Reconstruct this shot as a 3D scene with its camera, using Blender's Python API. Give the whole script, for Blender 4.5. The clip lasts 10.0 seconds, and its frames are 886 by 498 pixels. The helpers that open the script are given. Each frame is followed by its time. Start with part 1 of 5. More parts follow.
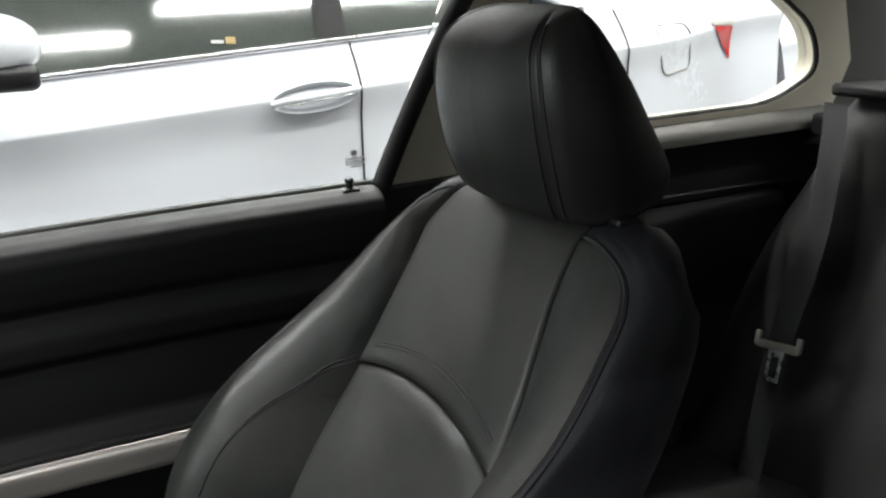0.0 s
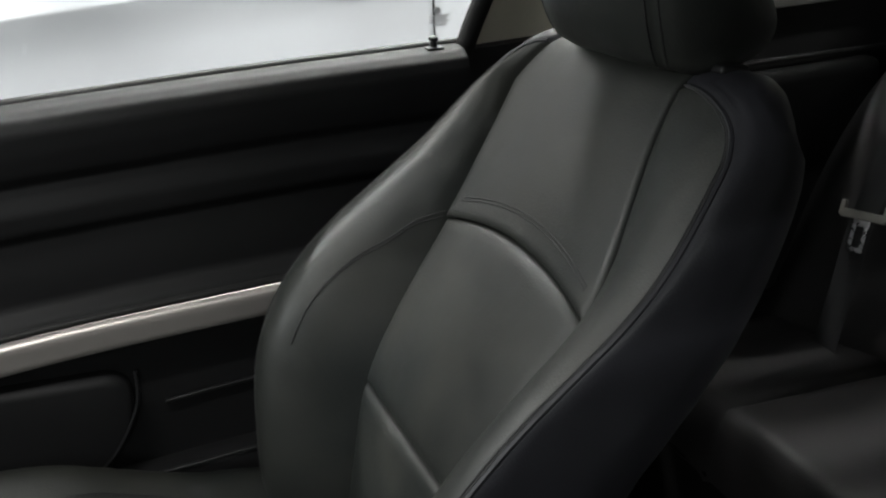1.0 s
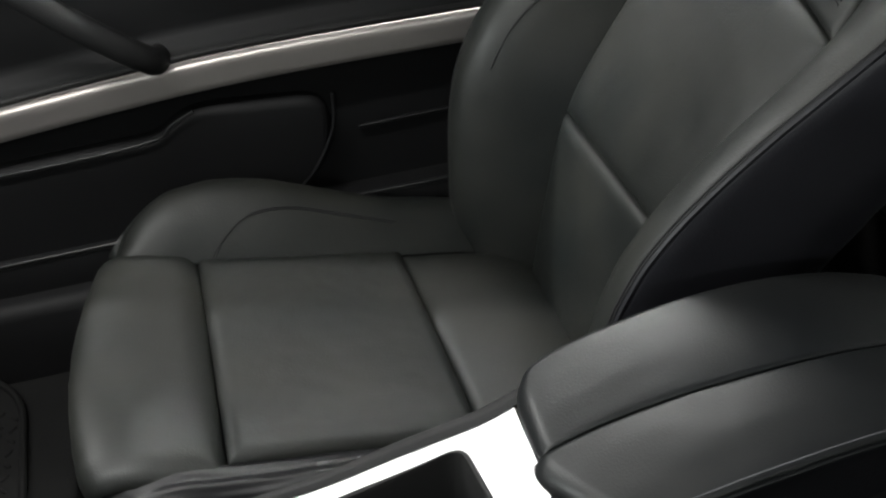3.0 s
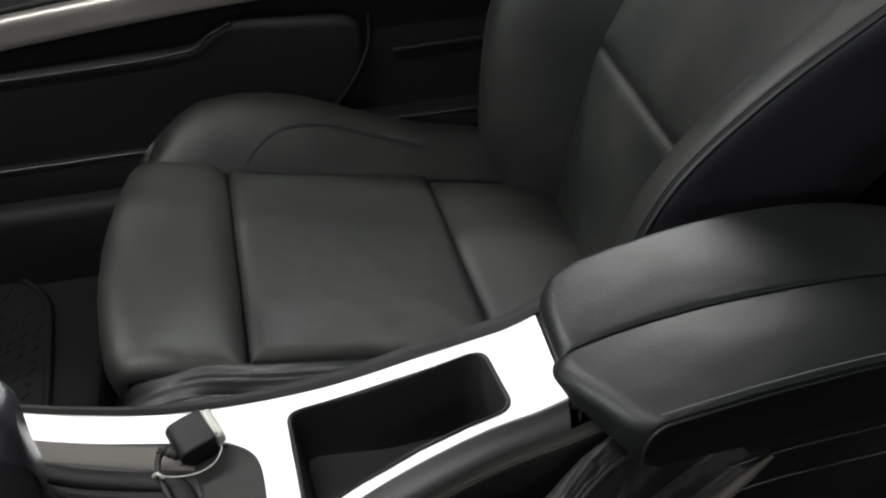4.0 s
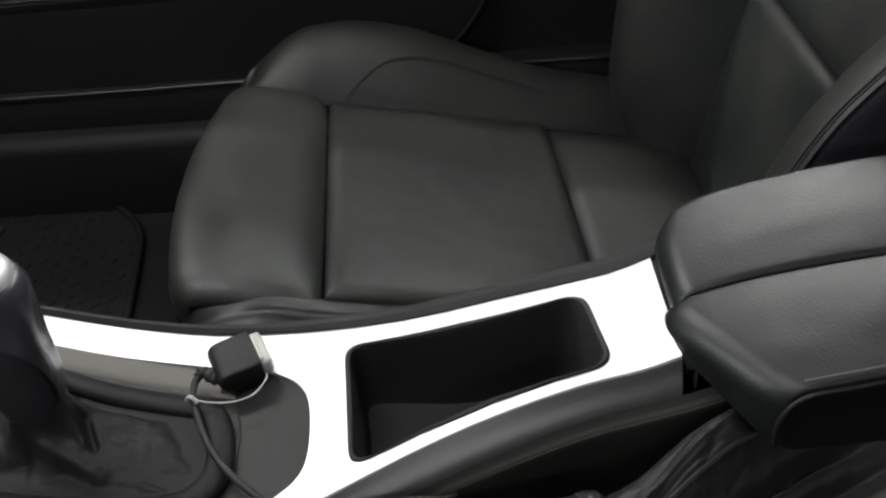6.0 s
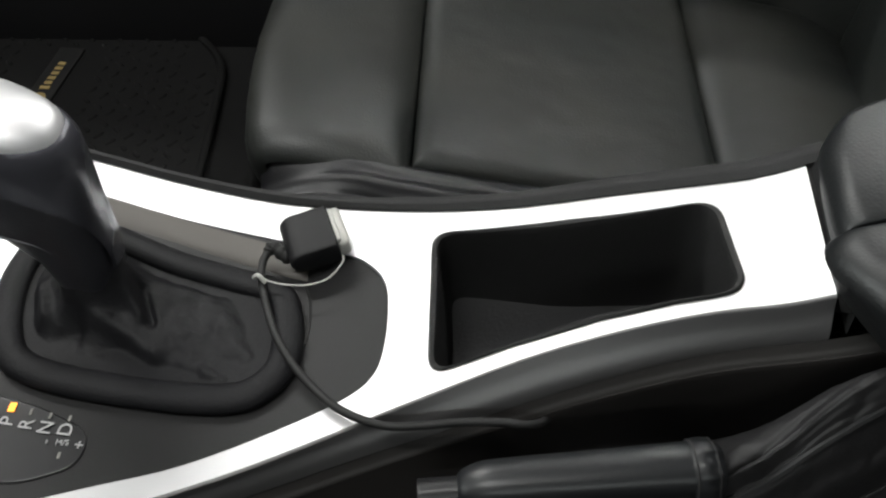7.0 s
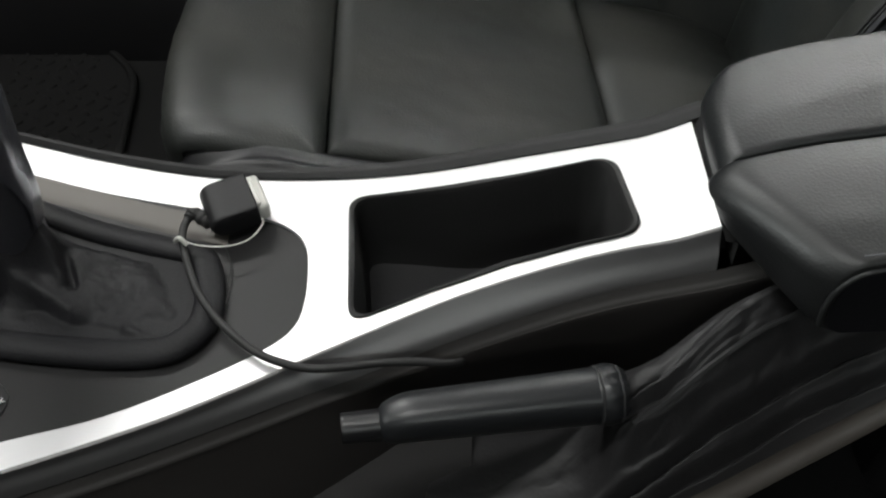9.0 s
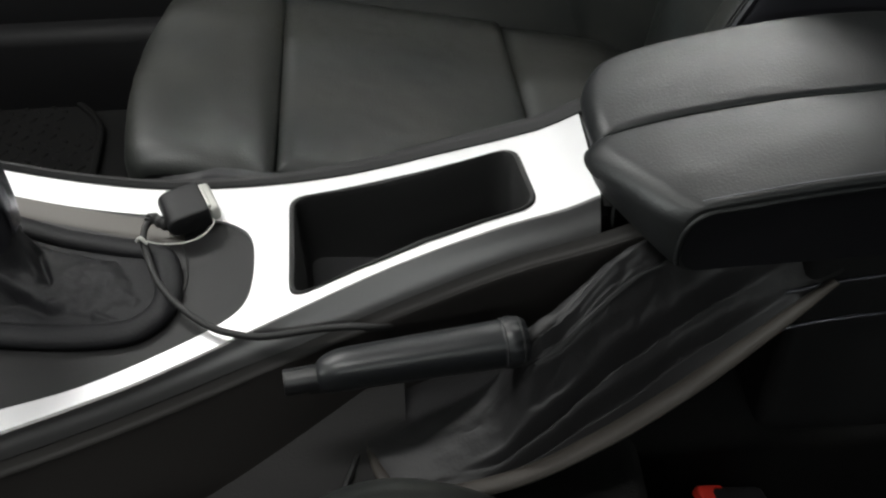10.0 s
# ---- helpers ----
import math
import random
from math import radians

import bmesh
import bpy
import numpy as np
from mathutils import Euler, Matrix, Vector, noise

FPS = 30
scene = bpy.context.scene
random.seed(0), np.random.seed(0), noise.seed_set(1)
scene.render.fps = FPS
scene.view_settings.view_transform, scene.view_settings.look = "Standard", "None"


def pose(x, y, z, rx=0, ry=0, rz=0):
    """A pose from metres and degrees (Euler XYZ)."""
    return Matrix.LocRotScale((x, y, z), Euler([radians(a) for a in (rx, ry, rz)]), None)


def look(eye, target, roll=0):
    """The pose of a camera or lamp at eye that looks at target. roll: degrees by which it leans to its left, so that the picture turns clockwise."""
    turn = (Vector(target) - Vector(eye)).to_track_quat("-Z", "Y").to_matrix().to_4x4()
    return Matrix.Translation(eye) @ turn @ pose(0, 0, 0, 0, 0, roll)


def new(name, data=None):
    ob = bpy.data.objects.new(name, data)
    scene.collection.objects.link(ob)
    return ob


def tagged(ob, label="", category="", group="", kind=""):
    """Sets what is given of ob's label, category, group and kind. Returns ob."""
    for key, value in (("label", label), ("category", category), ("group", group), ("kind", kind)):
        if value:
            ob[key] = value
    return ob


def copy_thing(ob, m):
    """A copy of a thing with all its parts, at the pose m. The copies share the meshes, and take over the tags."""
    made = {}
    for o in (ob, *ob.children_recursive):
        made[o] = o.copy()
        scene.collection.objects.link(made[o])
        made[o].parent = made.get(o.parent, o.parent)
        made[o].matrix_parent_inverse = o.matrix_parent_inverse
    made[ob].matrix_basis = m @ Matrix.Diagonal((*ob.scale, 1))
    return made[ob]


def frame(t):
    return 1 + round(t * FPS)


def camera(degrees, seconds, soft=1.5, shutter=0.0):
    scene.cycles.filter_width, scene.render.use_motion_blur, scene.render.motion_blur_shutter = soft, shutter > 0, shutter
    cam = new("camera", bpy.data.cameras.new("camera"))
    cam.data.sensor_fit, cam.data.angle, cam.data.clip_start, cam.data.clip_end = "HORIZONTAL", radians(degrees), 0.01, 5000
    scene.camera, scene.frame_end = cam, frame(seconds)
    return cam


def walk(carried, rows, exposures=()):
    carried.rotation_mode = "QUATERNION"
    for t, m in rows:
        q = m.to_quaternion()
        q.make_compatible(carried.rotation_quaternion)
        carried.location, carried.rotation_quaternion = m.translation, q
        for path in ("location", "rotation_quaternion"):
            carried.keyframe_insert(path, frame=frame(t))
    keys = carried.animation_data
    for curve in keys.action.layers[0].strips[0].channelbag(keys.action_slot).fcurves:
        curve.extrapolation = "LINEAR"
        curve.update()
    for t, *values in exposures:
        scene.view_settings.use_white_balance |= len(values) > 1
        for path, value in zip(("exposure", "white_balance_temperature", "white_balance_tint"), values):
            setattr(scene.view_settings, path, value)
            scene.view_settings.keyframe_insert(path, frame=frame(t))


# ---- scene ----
cam = camera(52.1, 10.0, soft=2.3)
PATH = [
    (0, (0.168, -0.426, 1.076), (1.031, 1.28, 0.49), -1.7),
    (0.5, (0.156, -0.43, 1.063), (0.982, 1.262, 0.388), -2.3),
    (1, (0.124, -0.424, 1.04), (0.836, 1.261, 0.232), -2.4),
    (1.5, (0.112, -0.397, 1.012), (0.717, 1.265, 0.078), -3.1),
    (2, (0.097, -0.393, 0.998), (0.564, 1.254, -0.036), -4.5),
    (2.5, (0.09, -0.391, 0.987), (0.457, 1.208, -0.158), -4.9),
    (3, (0.062, -0.403, 0.976), (0.372, 1.161, -0.232), -5.1),
    (3.2, (0.041, -0.407, 0.98), (0.363, 1.136, -0.251), -4.4),
    (4.3, (0.044, -0.441, 0.947), (0.281, 1.068, -0.344), -2.2),
    (4.5, (0.057, -0.443, 0.95), (0.276, 1.064, -0.347), -2.7),
    (5, (0.065, -0.458, 0.94), (0.276, 1.062, -0.342), -1.5),
    (5.2, (0.072, -0.443, 0.921), (0.282, 1.099, -0.335), -1.0),
    (6.3, (0.069, -0.357, 0.81), (-0.037, 1.167, -0.481), -3.8),
    (6.5, (0.061, -0.333, 0.798), (-0.064, 1.114, -0.577), -2.2),
    (7, (0.055, -0.309, 0.802), (-0.147, 0.992, -0.703), -4.7),
    (7.5, (0.036, -0.297, 0.806), (-0.091, 0.98, -0.728), -1.4),
    (8, (0.025, -0.271, 0.785), (0.002, 0.987, -0.769), 0.0),
    (8.5, (0.022, -0.297, 0.779), (0.035, 0.98, -0.76), 0.1),
    (9, (0.057, -0.364, 0.787), (0.041, 1.02, -0.657), -0.2),
    (9.5, (0.085, -0.414, 0.8), (0.029, 0.991, -0.622), -2.9),
    (10, (0.091, -0.453, 0.811), (0.122, 1.012, -0.55), -2.2),
]
walk(cam, [(t, look(eye, target, roll)) for t, eye, target, roll in PATH], exposures=[(0.0, 0.28), (1.0, 0.27), (1.5, 0.12), (2.0, 0.05), (2.5, 0.26), (3.2, 0.18), (4.3, 0.0), (6.5, -0.05), (8.0, -0.12), (9.0, -0.02), (10.0, 0.03)])

# ---------------------------------------------------------------- light
world = bpy.data.worlds.new("hall_air")
scene.world = world
world.use_nodes = True
world.node_tree.nodes["Background"].inputs[0].default_value = (0.78, 0.88, 1.0, 1)
world.node_tree.nodes["Background"].inputs[1].default_value = 0.16


def lamp(x, y, z, sx, sy, watts, colour=(1.0, 0.97, 0.92), aim=(0, 0, -1)):
    data = bpy.data.lights.new("hall_tube_or_fill", "AREA")
    data.shape, data.size, data.size_y, data.energy, data.color = "RECTANGLE", sx, sy, watts, colour
    ob = new("hall_tube_or_fill", data)
    ob.matrix_world = look((x, y, z), Vector((x, y, z)) + Vector(aim))
    return tagged(ob, "long white lamp over the hall, fluorescent tube or added fill", "lamp", "hall lamps", "")


COOL, WARM = (0.94, 0.99, 0.97), (0.99, 0.99, 0.96)
# The front lamp and both driver-side lamps are added fill, not known tubes.
for lx, ly, wide, watts, tint in ((-6.5, -0.35, 0.9, 470, COOL), (-0.40, -0.33, 0.07, 53, WARM), (2.15, -0.13, 0.07, 60, WARM), (-1.9, 1.95, 0.12, 92, WARM), (1.3, 1.5, 0.12, 44, WARM), (4.2, 1.5, 0.12, 78, WARM), (1.6, 2.95, 0.5, 75, WARM), (4.9, -0.15, 0.14, 80, WARM), (-1.4, -5.2, 0.14, 80, COOL), (0.3, -3.2, 0.14, 38, COOL), (2.0, 5.4, 0.5, 100, WARM)):
    lamp(lx, ly, 2.95, 2.4, wide, watts, tint)

# ---------------------------------------------------------------- materials


def nodes_of(name):
    m = bpy.data.materials.new(name)
    m.use_nodes = True
    t = m.node_tree
    return m, t.nodes, t.links, t.nodes["Principled BSDF"]


def surface(name, colour, rough=0.5, metal=0.0, vary=0.12, scale=6.0, bump=0.0, bump_scale=400.0, grain="noise", spec=0.5, rough_vary=0.08, coat=0.0, crease=0.25, hue=0.0):
    """A material with colour variation at a large and a small scale, and fine relief."""
    m, n, l, p = nodes_of(name)
    co = n.new("ShaderNodeTexCoord")
    big, fine = n.new("ShaderNodeTexNoise"), n.new("ShaderNodeTexNoise")
    big.inputs["Scale"].default_value, big.inputs["Detail"].default_value = scale, 4
    fine.inputs["Scale"].default_value, fine.inputs["Detail"].default_value = scale * 22, 3
    l.new(co.outputs["Object"], big.inputs["Vector"])
    l.new(co.outputs["Object"], fine.inputs["Vector"])
    add = n.new("ShaderNodeMath")
    add.operation = "MULTIPLY_ADD"
    l.new(fine.outputs["Fac"], add.inputs[0])
    add.inputs[1].default_value = 0.35
    l.new(big.outputs["Fac"], add.inputs[2])
    ramp = n.new("ShaderNodeMapRange")
    ramp.inputs["From Min"].default_value, ramp.inputs["From Max"].default_value = 0.4, 0.95
    l.new(add.outputs[0], ramp.inputs["Value"])
    mix = n.new("ShaderNodeMix")
    mix.data_type = "RGBA"
    mix.inputs["A"].default_value = (*[c * (1 - vary) * k for c, k in zip(colour, (1 - hue, 1, 1 + hue))], 1)
    mix.inputs["B"].default_value = (*[min(1, c * (1 + vary) * k) for c, k in zip(colour, (1 + hue, 1, 1 - hue))], 1)
    l.new(ramp.outputs[0], mix.inputs["Factor"])
    l.new(mix.outputs["Result"], p.inputs["Base Color"])
    rr = n.new("ShaderNodeMapRange")
    rr.inputs["To Min"].default_value, rr.inputs["To Max"].default_value = max(0.02, rough - rough_vary), min(1, rough + rough_vary)
    l.new(add.outputs[0], rr.inputs["Value"])
    l.new(rr.outputs[0], p.inputs["Roughness"])
    p.inputs["Metallic"].default_value = metal
    p.inputs["Specular IOR Level"].default_value = spec
    p.inputs["Coat Weight"].default_value = coat
    p.inputs["Coat Roughness"].default_value = 0.05
    if bump:
        b = n.new("ShaderNodeBump")
        b.inputs["Strength"].default_value, b.inputs["Distance"].default_value = bump, 0.001
        if grain == "leather":
            v = n.new("ShaderNodeTexVoronoi")
            v.feature = "SMOOTH_F1"
            v.inputs["Scale"].default_value = bump_scale
            l.new(co.outputs["Object"], v.inputs["Vector"])
            w = n.new("ShaderNodeTexNoise")
            w.inputs["Scale"].default_value, w.inputs["Detail"].default_value = 28, 3
            l.new(co.outputs["Object"], w.inputs["Vector"])
            s = n.new("ShaderNodeMath")
            s.operation = "MULTIPLY_ADD"
            s.inputs[1].default_value = crease
            l.new(w.outputs["Fac"], s.inputs[0])
            l.new(v.outputs["Distance"], s.inputs[2])
            l.new(s.outputs[0], b.inputs["Height"])
        elif grain == "brushed":
            mp = n.new("ShaderNodeMapping")
            mp.inputs["Scale"].default_value = (4, 300, 300)
            l.new(co.outputs["Object"], mp.inputs["Vector"])
            w = n.new("ShaderNodeTexNoise")
            w.inputs["Scale"].default_value, w.inputs["Detail"].default_value = 6, 2
            l.new(mp.outputs[0], w.inputs["Vector"])
            l.new(w.outputs["Fac"], b.inputs["Height"])
        else:
            w = n.new("ShaderNodeTexNoise")
            w.inputs["Scale"].default_value, w.inputs["Detail"].default_value = bump_scale, 3
            l.new(co.outputs["Object"], w.inputs["Vector"])
            l.new(w.outputs["Fac"], b.inputs["Height"])
        l.new(b.outputs[0], p.inputs["Normal"])
    return m


LEATHER = surface("black_leather", (0.0188, 0.0209, 0.0195), 0.41, bump=0.18, bump_scale=520, grain="leather", vary=0.30, scale=7, rough_vary=0.22, crease=0.9, hue=0.10)
LEATHER_SIDE = surface("black_side_vinyl", (0.023, 0.023, 0.028), 0.44, bump=0.12, bump_scale=600, grain="leather", vary=0.15, scale=8)
LEATHER_SOFT = surface("thin_boot_leather", (0.0195, 0.0190, 0.0200), 0.56, spec=0.42, bump=0.16, bump_scale=500, grain="leather", vary=0.25, scale=14)
ARM_LEATHER = surface("grained_armrest_leather", (0.0095, 0.0106, 0.0112), 0.39, bump=0.13, bump_scale=720, grain="leather", vary=0.15, scale=9, rough_vary=0.12, hue=0.08)
GRIP_LEATHER = surface("polished_grip_leather", (0.0125, 0.0135, 0.015), 0.33, bump=0.06, bump_scale=600, grain="leather", vary=0.15, scale=12)
GREY_SATIN = surface("dark_grey_satin", (0.070, 0.070, 0.082), 0.22, metal=0.35, vary=0.05)
THREAD = surface("black_thread", (0.02, 0.02, 0.021), 0.6, bump=0.4, bump_scale=900)
THREAD_PALE = surface("grey_thread", (0.09, 0.09, 0.10), 0.6, bump=0.4, bump_scale=900)
PLASTIC = surface("black_soft_plastic", (0.0115, 0.0115, 0.012), 0.58, spec=0.38, bump=0.35, bump_scale=900, vary=0.15)
DOOR_PLASTIC = surface("black_door_plastic", (0.0080, 0.0080, 0.0088), 0.60, spec=0.32, bump=0.35, bump_scale=900, vary=0.15)
PLUG_BLACK = surface("matt_plug_plastic", (0.0085, 0.0085, 0.0095), 0.50, spec=0.30, bump=0.10, bump_scale=900, vary=0.15)
PLASTIC_BROWN = surface("dark_console_plastic", (0.019, 0.0172, 0.0162), 0.5, spec=0.32, bump=0.15, bump_scale=1100, vary=0.12)
PLASTIC_GLOSS = surface("black_smooth_plastic", (0.0095, 0.0095, 0.0105), 0.33, bump=0.05, bump_scale=700, vary=0.15)
RUBBER = surface("black_rubber", (0.009, 0.009, 0.009), 0.6, bump=0.3, bump_scale=700)
CARPET = surface("black_carpet", (0.010, 0.010, 0.010), 0.95, bump=1.0, bump_scale=900, vary=0.4, spec=0.2)
SILVER = surface("satin_aluminium_trim", (0.67, 0.67, 0.68), 0.36, metal=0.55, bump=0.08, grain="brushed", vary=0.03, scale=3)
# Base tinted warm for the pinkish light that the door strip reflects.
SILVER_DOOR = surface("brushed_door_trim", (0.84, 0.78, 0.75), 0.44, metal=0.72, bump=0.08, grain="brushed", vary=0.03, scale=3)
# Same aluminium, coloured darker for the dim cabin this flank mirrors.
SILVER_SHADED = surface("shaded_trim_flank", (0.150, 0.148, 0.148), 0.42, metal=0.75, bump=0.06, grain="brushed", vary=0.03, scale=3)
GEAR_LEATHER = surface("gear_boot_leather", (0.0056, 0.0056, 0.0068), 0.58, spec=0.26, bump=0.20, bump_scale=500, grain="leather", vary=0.25, scale=14, crease=0.8)
REAR_LEATHER = surface("back_seat_leather", (0.024, 0.0228, 0.0238), 0.58, spec=0.42, bump=0.2, bump_scale=450, grain="leather", vary=0.2, scale=8)
TRAY_GREY = surface("ribbed_tray_rubber", (0.017, 0.017, 0.018), 0.55, bump=0.3, bump_scale=500, vary=0.3, scale=20)
PLATE_BLACK = surface("gear_plate_plastic", (0.0092, 0.0090, 0.0094), 0.46, spec=0.32, bump=0.15, bump_scale=1100, vary=0.12)
FOLD_LEATHER = surface("loose_cushion_leather", (0.0098, 0.0098, 0.0118), 0.44, bump=0.10, bump_scale=600, grain="leather", vary=0.2, scale=12)
# The brownish tone paints in what this satin flank reflects.
STRIP_TINTED = surface("reflection_tinted_strip", (0.054, 0.049, 0.043), 0.42, metal=0.3, vary=0.06, scale=10)
TUNNEL = surface("tunnel_cover_plastic", (0.0115, 0.0108, 0.0108), 0.60, spec=0.24, bump=0.4, bump_scale=800, vary=0.3, scale=9)
FRAME_BROWN = surface("boot_frame_plastic", (0.042, 0.037, 0.032), 0.5, spec=0.3, bump=0.15, bump_scale=1100, vary=0.12)
LATCH_METAL = surface("dull_latch_metal", (0.30, 0.30, 0.31), 0.34, metal=0.9, vary=0.1)
CHROME = surface("polished_chrome", (0.75, 0.75, 0.77), 0.12, metal=1.0, vary=0.05)
STEEL = surface("bright_steel", (0.6, 0.6, 0.62), 0.25, metal=1.0, vary=0.1)
LEDGE_GREY = surface("grey_ledge_plastic", (0.11, 0.105, 0.095), 0.6, bump=0.3, bump_scale=900, vary=0.08)
MAT_RUBBER = surface("ribbed_mat_rubber", (0.007, 0.007, 0.007), 0.75, spec=0.22, bump=0.3, bump_scale=500, vary=0.3, scale=14)
BEIGE = surface("beige_pillar_cloth", (0.76, 0.72, 0.60), 0.85, bump=0.4, bump_scale=900, vary=0.06)
STICKER_GREY = surface("faded_grey_printing", (0.62, 0.63, 0.66), 0.6, vary=0.2, scale=60)
GREY_HARD = surface("grey_sill_plastic", (0.24, 0.235, 0.215), 0.55, bump=0.3, bump_scale=900, vary=0.08)
HEADLINER = surface("dark_headlining_cloth", (0.10, 0.10, 0.095), 0.9, bump=0.4, bump_scale=900, vary=0.06)
PAINT_WHITE = surface("white_car_paint", (0.665, 0.680, 0.725), 0.25, vary=0.02, scale=2, coat=0.6, rough_vary=0.03)
# White paint greyed to put the handle cup's shade into its colour.
PAINT_SHADED = surface("shaded_car_paint", (0.42, 0.44, 0.47), 0.3, vary=0.03, scale=2, coat=0.5)
GLASS_DARK = surface("tinted_car_glass", (0.045, 0.052, 0.046), 0.05, vary=0.2, spec=0.8, rough_vary=0.01)
RED_LENS = surface("red_lamp_lens", (0.55, 0.02, 0.015), 0.12, vary=0.2, scale=20, coat=0.5)
RED_BUTTON = surface("red_plastic_button", (0.55, 0.03, 0.02), 0.35, vary=0.1)
WEBBING = surface("black_belt_webbing", (0.024, 0.024, 0.026), 0.7, bump=0.7, bump_scale=700, vary=0.2)
INK_WHITE = surface("white_printing", (0.45, 0.45, 0.45), 0.5, vary=0.1)
GOLD = surface("gold_printing", (0.34, 0.25, 0.10), 0.5, vary=0.2, scale=30)
CLEAR_PLASTIC = surface("milky_clear_plastic", (0.46, 0.46, 0.43), 0.3, vary=0.05)
CONCRETE = surface("grey_hall_floor", (0.30, 0.30, 0.30), 0.5, bump=0.2, bump_scale=60, vary=0.15, scale=1.2)
PLASTER = surface("pale_hall_plaster", (0.62, 0.62, 0.60), 0.9, bump=0.3, bump_scale=80, vary=0.06, scale=0.8)

m, n, l, p = nodes_of("clear_window_glass")
p.inputs["Base Color"].default_value = (0.97, 0.99, 0.98, 1)
p.inputs["Roughness"].default_value, p.inputs["Transmission Weight"].default_value, p.inputs["IOR"].default_value = 0.0, 1.0, 1.02
GLASS = m

m, n, l, p = nodes_of("lit_orange_indicator")
p.inputs["Base Color"].default_value = (0.8, 0.25, 0.03, 1)
p.inputs["Emission Color"].default_value, p.inputs["Emission Strength"].default_value = (1.0, 0.35, 0.03, 1), 3.0
INDICATOR = m

# ---------------------------------------------------------------- mesh helpers


def mesh_of(verts, faces, smooth=True, name="mesh"):
    me = bpy.data.meshes.new(name)
    me.from_pydata([tuple(v) for v in verts], [], faces)
    bm = bmesh.new()
    bm.from_mesh(me)
    bmesh.ops.remove_doubles(bm, verts=bm.verts, dist=1e-6)
    bmesh.ops.recalc_face_normals(bm, faces=bm.faces)
    bm.to_mesh(me)
    bm.free()
    if smooth:
        me.polygons.foreach_set("use_smooth", [True] * len(me.polygons))
        me.set_sharp_from_angle(angle=radians(50))
    return me


def part(name, me, material, parent=None, label=""):
    if isinstance(me, bmesh.types.BMesh):
        data = bpy.data.meshes.new(name)
        me.to_mesh(data)
        me.free()
        me = data
    me.materials.clear()
    me.materials.append(material)
    ob = new(name, me)
    ob.parent = parent
    if label:
        ob["label"] = label
    return ob


def thing(name, label, category, group="", kind=""):
    return tagged(new(name), label, category, group, kind)


def key(pairs):
    """A smooth function through (x, value) pairs."""
    xs, ys = [a for a, _ in pairs], [b for _, b in pairs]

    def f(x):
        if x <= xs[0]:
            return ys[0]
        if x >= xs[-1]:
            return ys[-1]
        i = next(k for k in range(len(xs) - 1) if x <= xs[k + 1])
        t = (x - xs[i]) / (xs[i + 1] - xs[i])
        d = [(ys[min(k + 1, len(ys) - 1)] - ys[max(k - 1, 0)]) / (xs[min(k + 1, len(xs) - 1)] - xs[max(k - 1, 0)]) * (xs[i + 1] - xs[i]) for k in (i, i + 1)]
        return ys[i] * (1 + 2 * t) * (1 - t) ** 2 + d[0] * t * (1 - t) ** 2 + ys[i + 1] * t * t * (3 - 2 * t) + d[1] * t * t * (t - 1)

    return f


def spline(points, count):
    """count points along a Catmull-Rom curve through points."""
    ps = [Vector(q) for q in points]
    out = []
    for k in range(count):
        s = k / (count - 1) * (len(ps) - 1)
        i = min(int(s), len(ps) - 2)
        t = s - i
        a, b, c, d = ps[max(i - 1, 0)], ps[i], ps[i + 1], ps[min(i + 2, len(ps) - 1)]
        out.append(0.5 * (2 * b + (c - a) * t + (2 * a - 5 * b + 4 * c - d) * t * t + (3 * b - a - 3 * c + d) * t**3))
    return out


def grid(fn, nu, nv, flip=False):
    verts = [fn(i / nu, j / nv) for j in range(nv + 1) for i in range(nu + 1)]
    faces = [(j * (nu + 1) + i, j * (nu + 1) + i + 1, (j + 1) * (nu + 1) + i + 1, (j + 1) * (nu + 1) + i) for j in range(nv) for i in range(nu)]
    return mesh_of(verts, faces)


def loft(rings, close=True, caps=True):
    n = len(rings[0])
    verts = [v for r in rings for v in r]
    faces = []
    for j in range(len(rings) - 1):
        for i in range(n if close else n - 1):
            k = (i + 1) % n
            faces.append((j * n + i, j * n + k, (j + 1) * n + k, (j + 1) * n + i))
    if caps and close:
        faces.append(tuple(range(n))[::-1])
        faces.append(tuple((len(rings) - 1) * n + i for i in range(n)))
    return mesh_of(verts, faces)


def tube(points, radius, count=40, seg=8, taper=None, flat=1.0):
    path = spline(points, count)
    rings, side = [], None
    for k, q in enumerate(path):
        d = (path[min(k + 1, count - 1)] - path[max(k - 1, 0)]).normalized()
        if side is None:
            side = d.cross(Vector((0, 0, 1)) if abs(d.z) < 0.9 else Vector((0, 1, 0))).normalized()
        side = (side - d * side.dot(d)).normalized()
        up = side.cross(d)
        r = radius * (taper(k / (count - 1)) if taper else 1)
        rings.append([q + r * (math.cos(a) * side + flat * math.sin(a) * up) for a in (2 * math.pi * i / seg for i in range(seg))])
    return loft(rings)


def rbox(sx, sy, sz, bevel=0.004, at=(0, 0, 0), turn=(0, 0, 0), segs=3):
    bm = bmesh.new()
    bmesh.ops.create_cube(bm, size=1)
    bmesh.ops.scale(bm, vec=(sx, sy, sz), verts=bm.verts)
    if bevel:
        bmesh.ops.bevel(bm, geom=bm.edges[:], offset=bevel, segments=segs, affect="EDGES", profile=0.5)
    bmesh.ops.transform(bm, matrix=pose(*at, *turn), verts=bm.verts)
    me = bpy.data.meshes.new("box")
    bm.to_mesh(me)
    bm.free()
    me.polygons.foreach_set("use_smooth", [True] * len(me.polygons))
    me.set_sharp_from_angle(angle=radians(40))
    return me


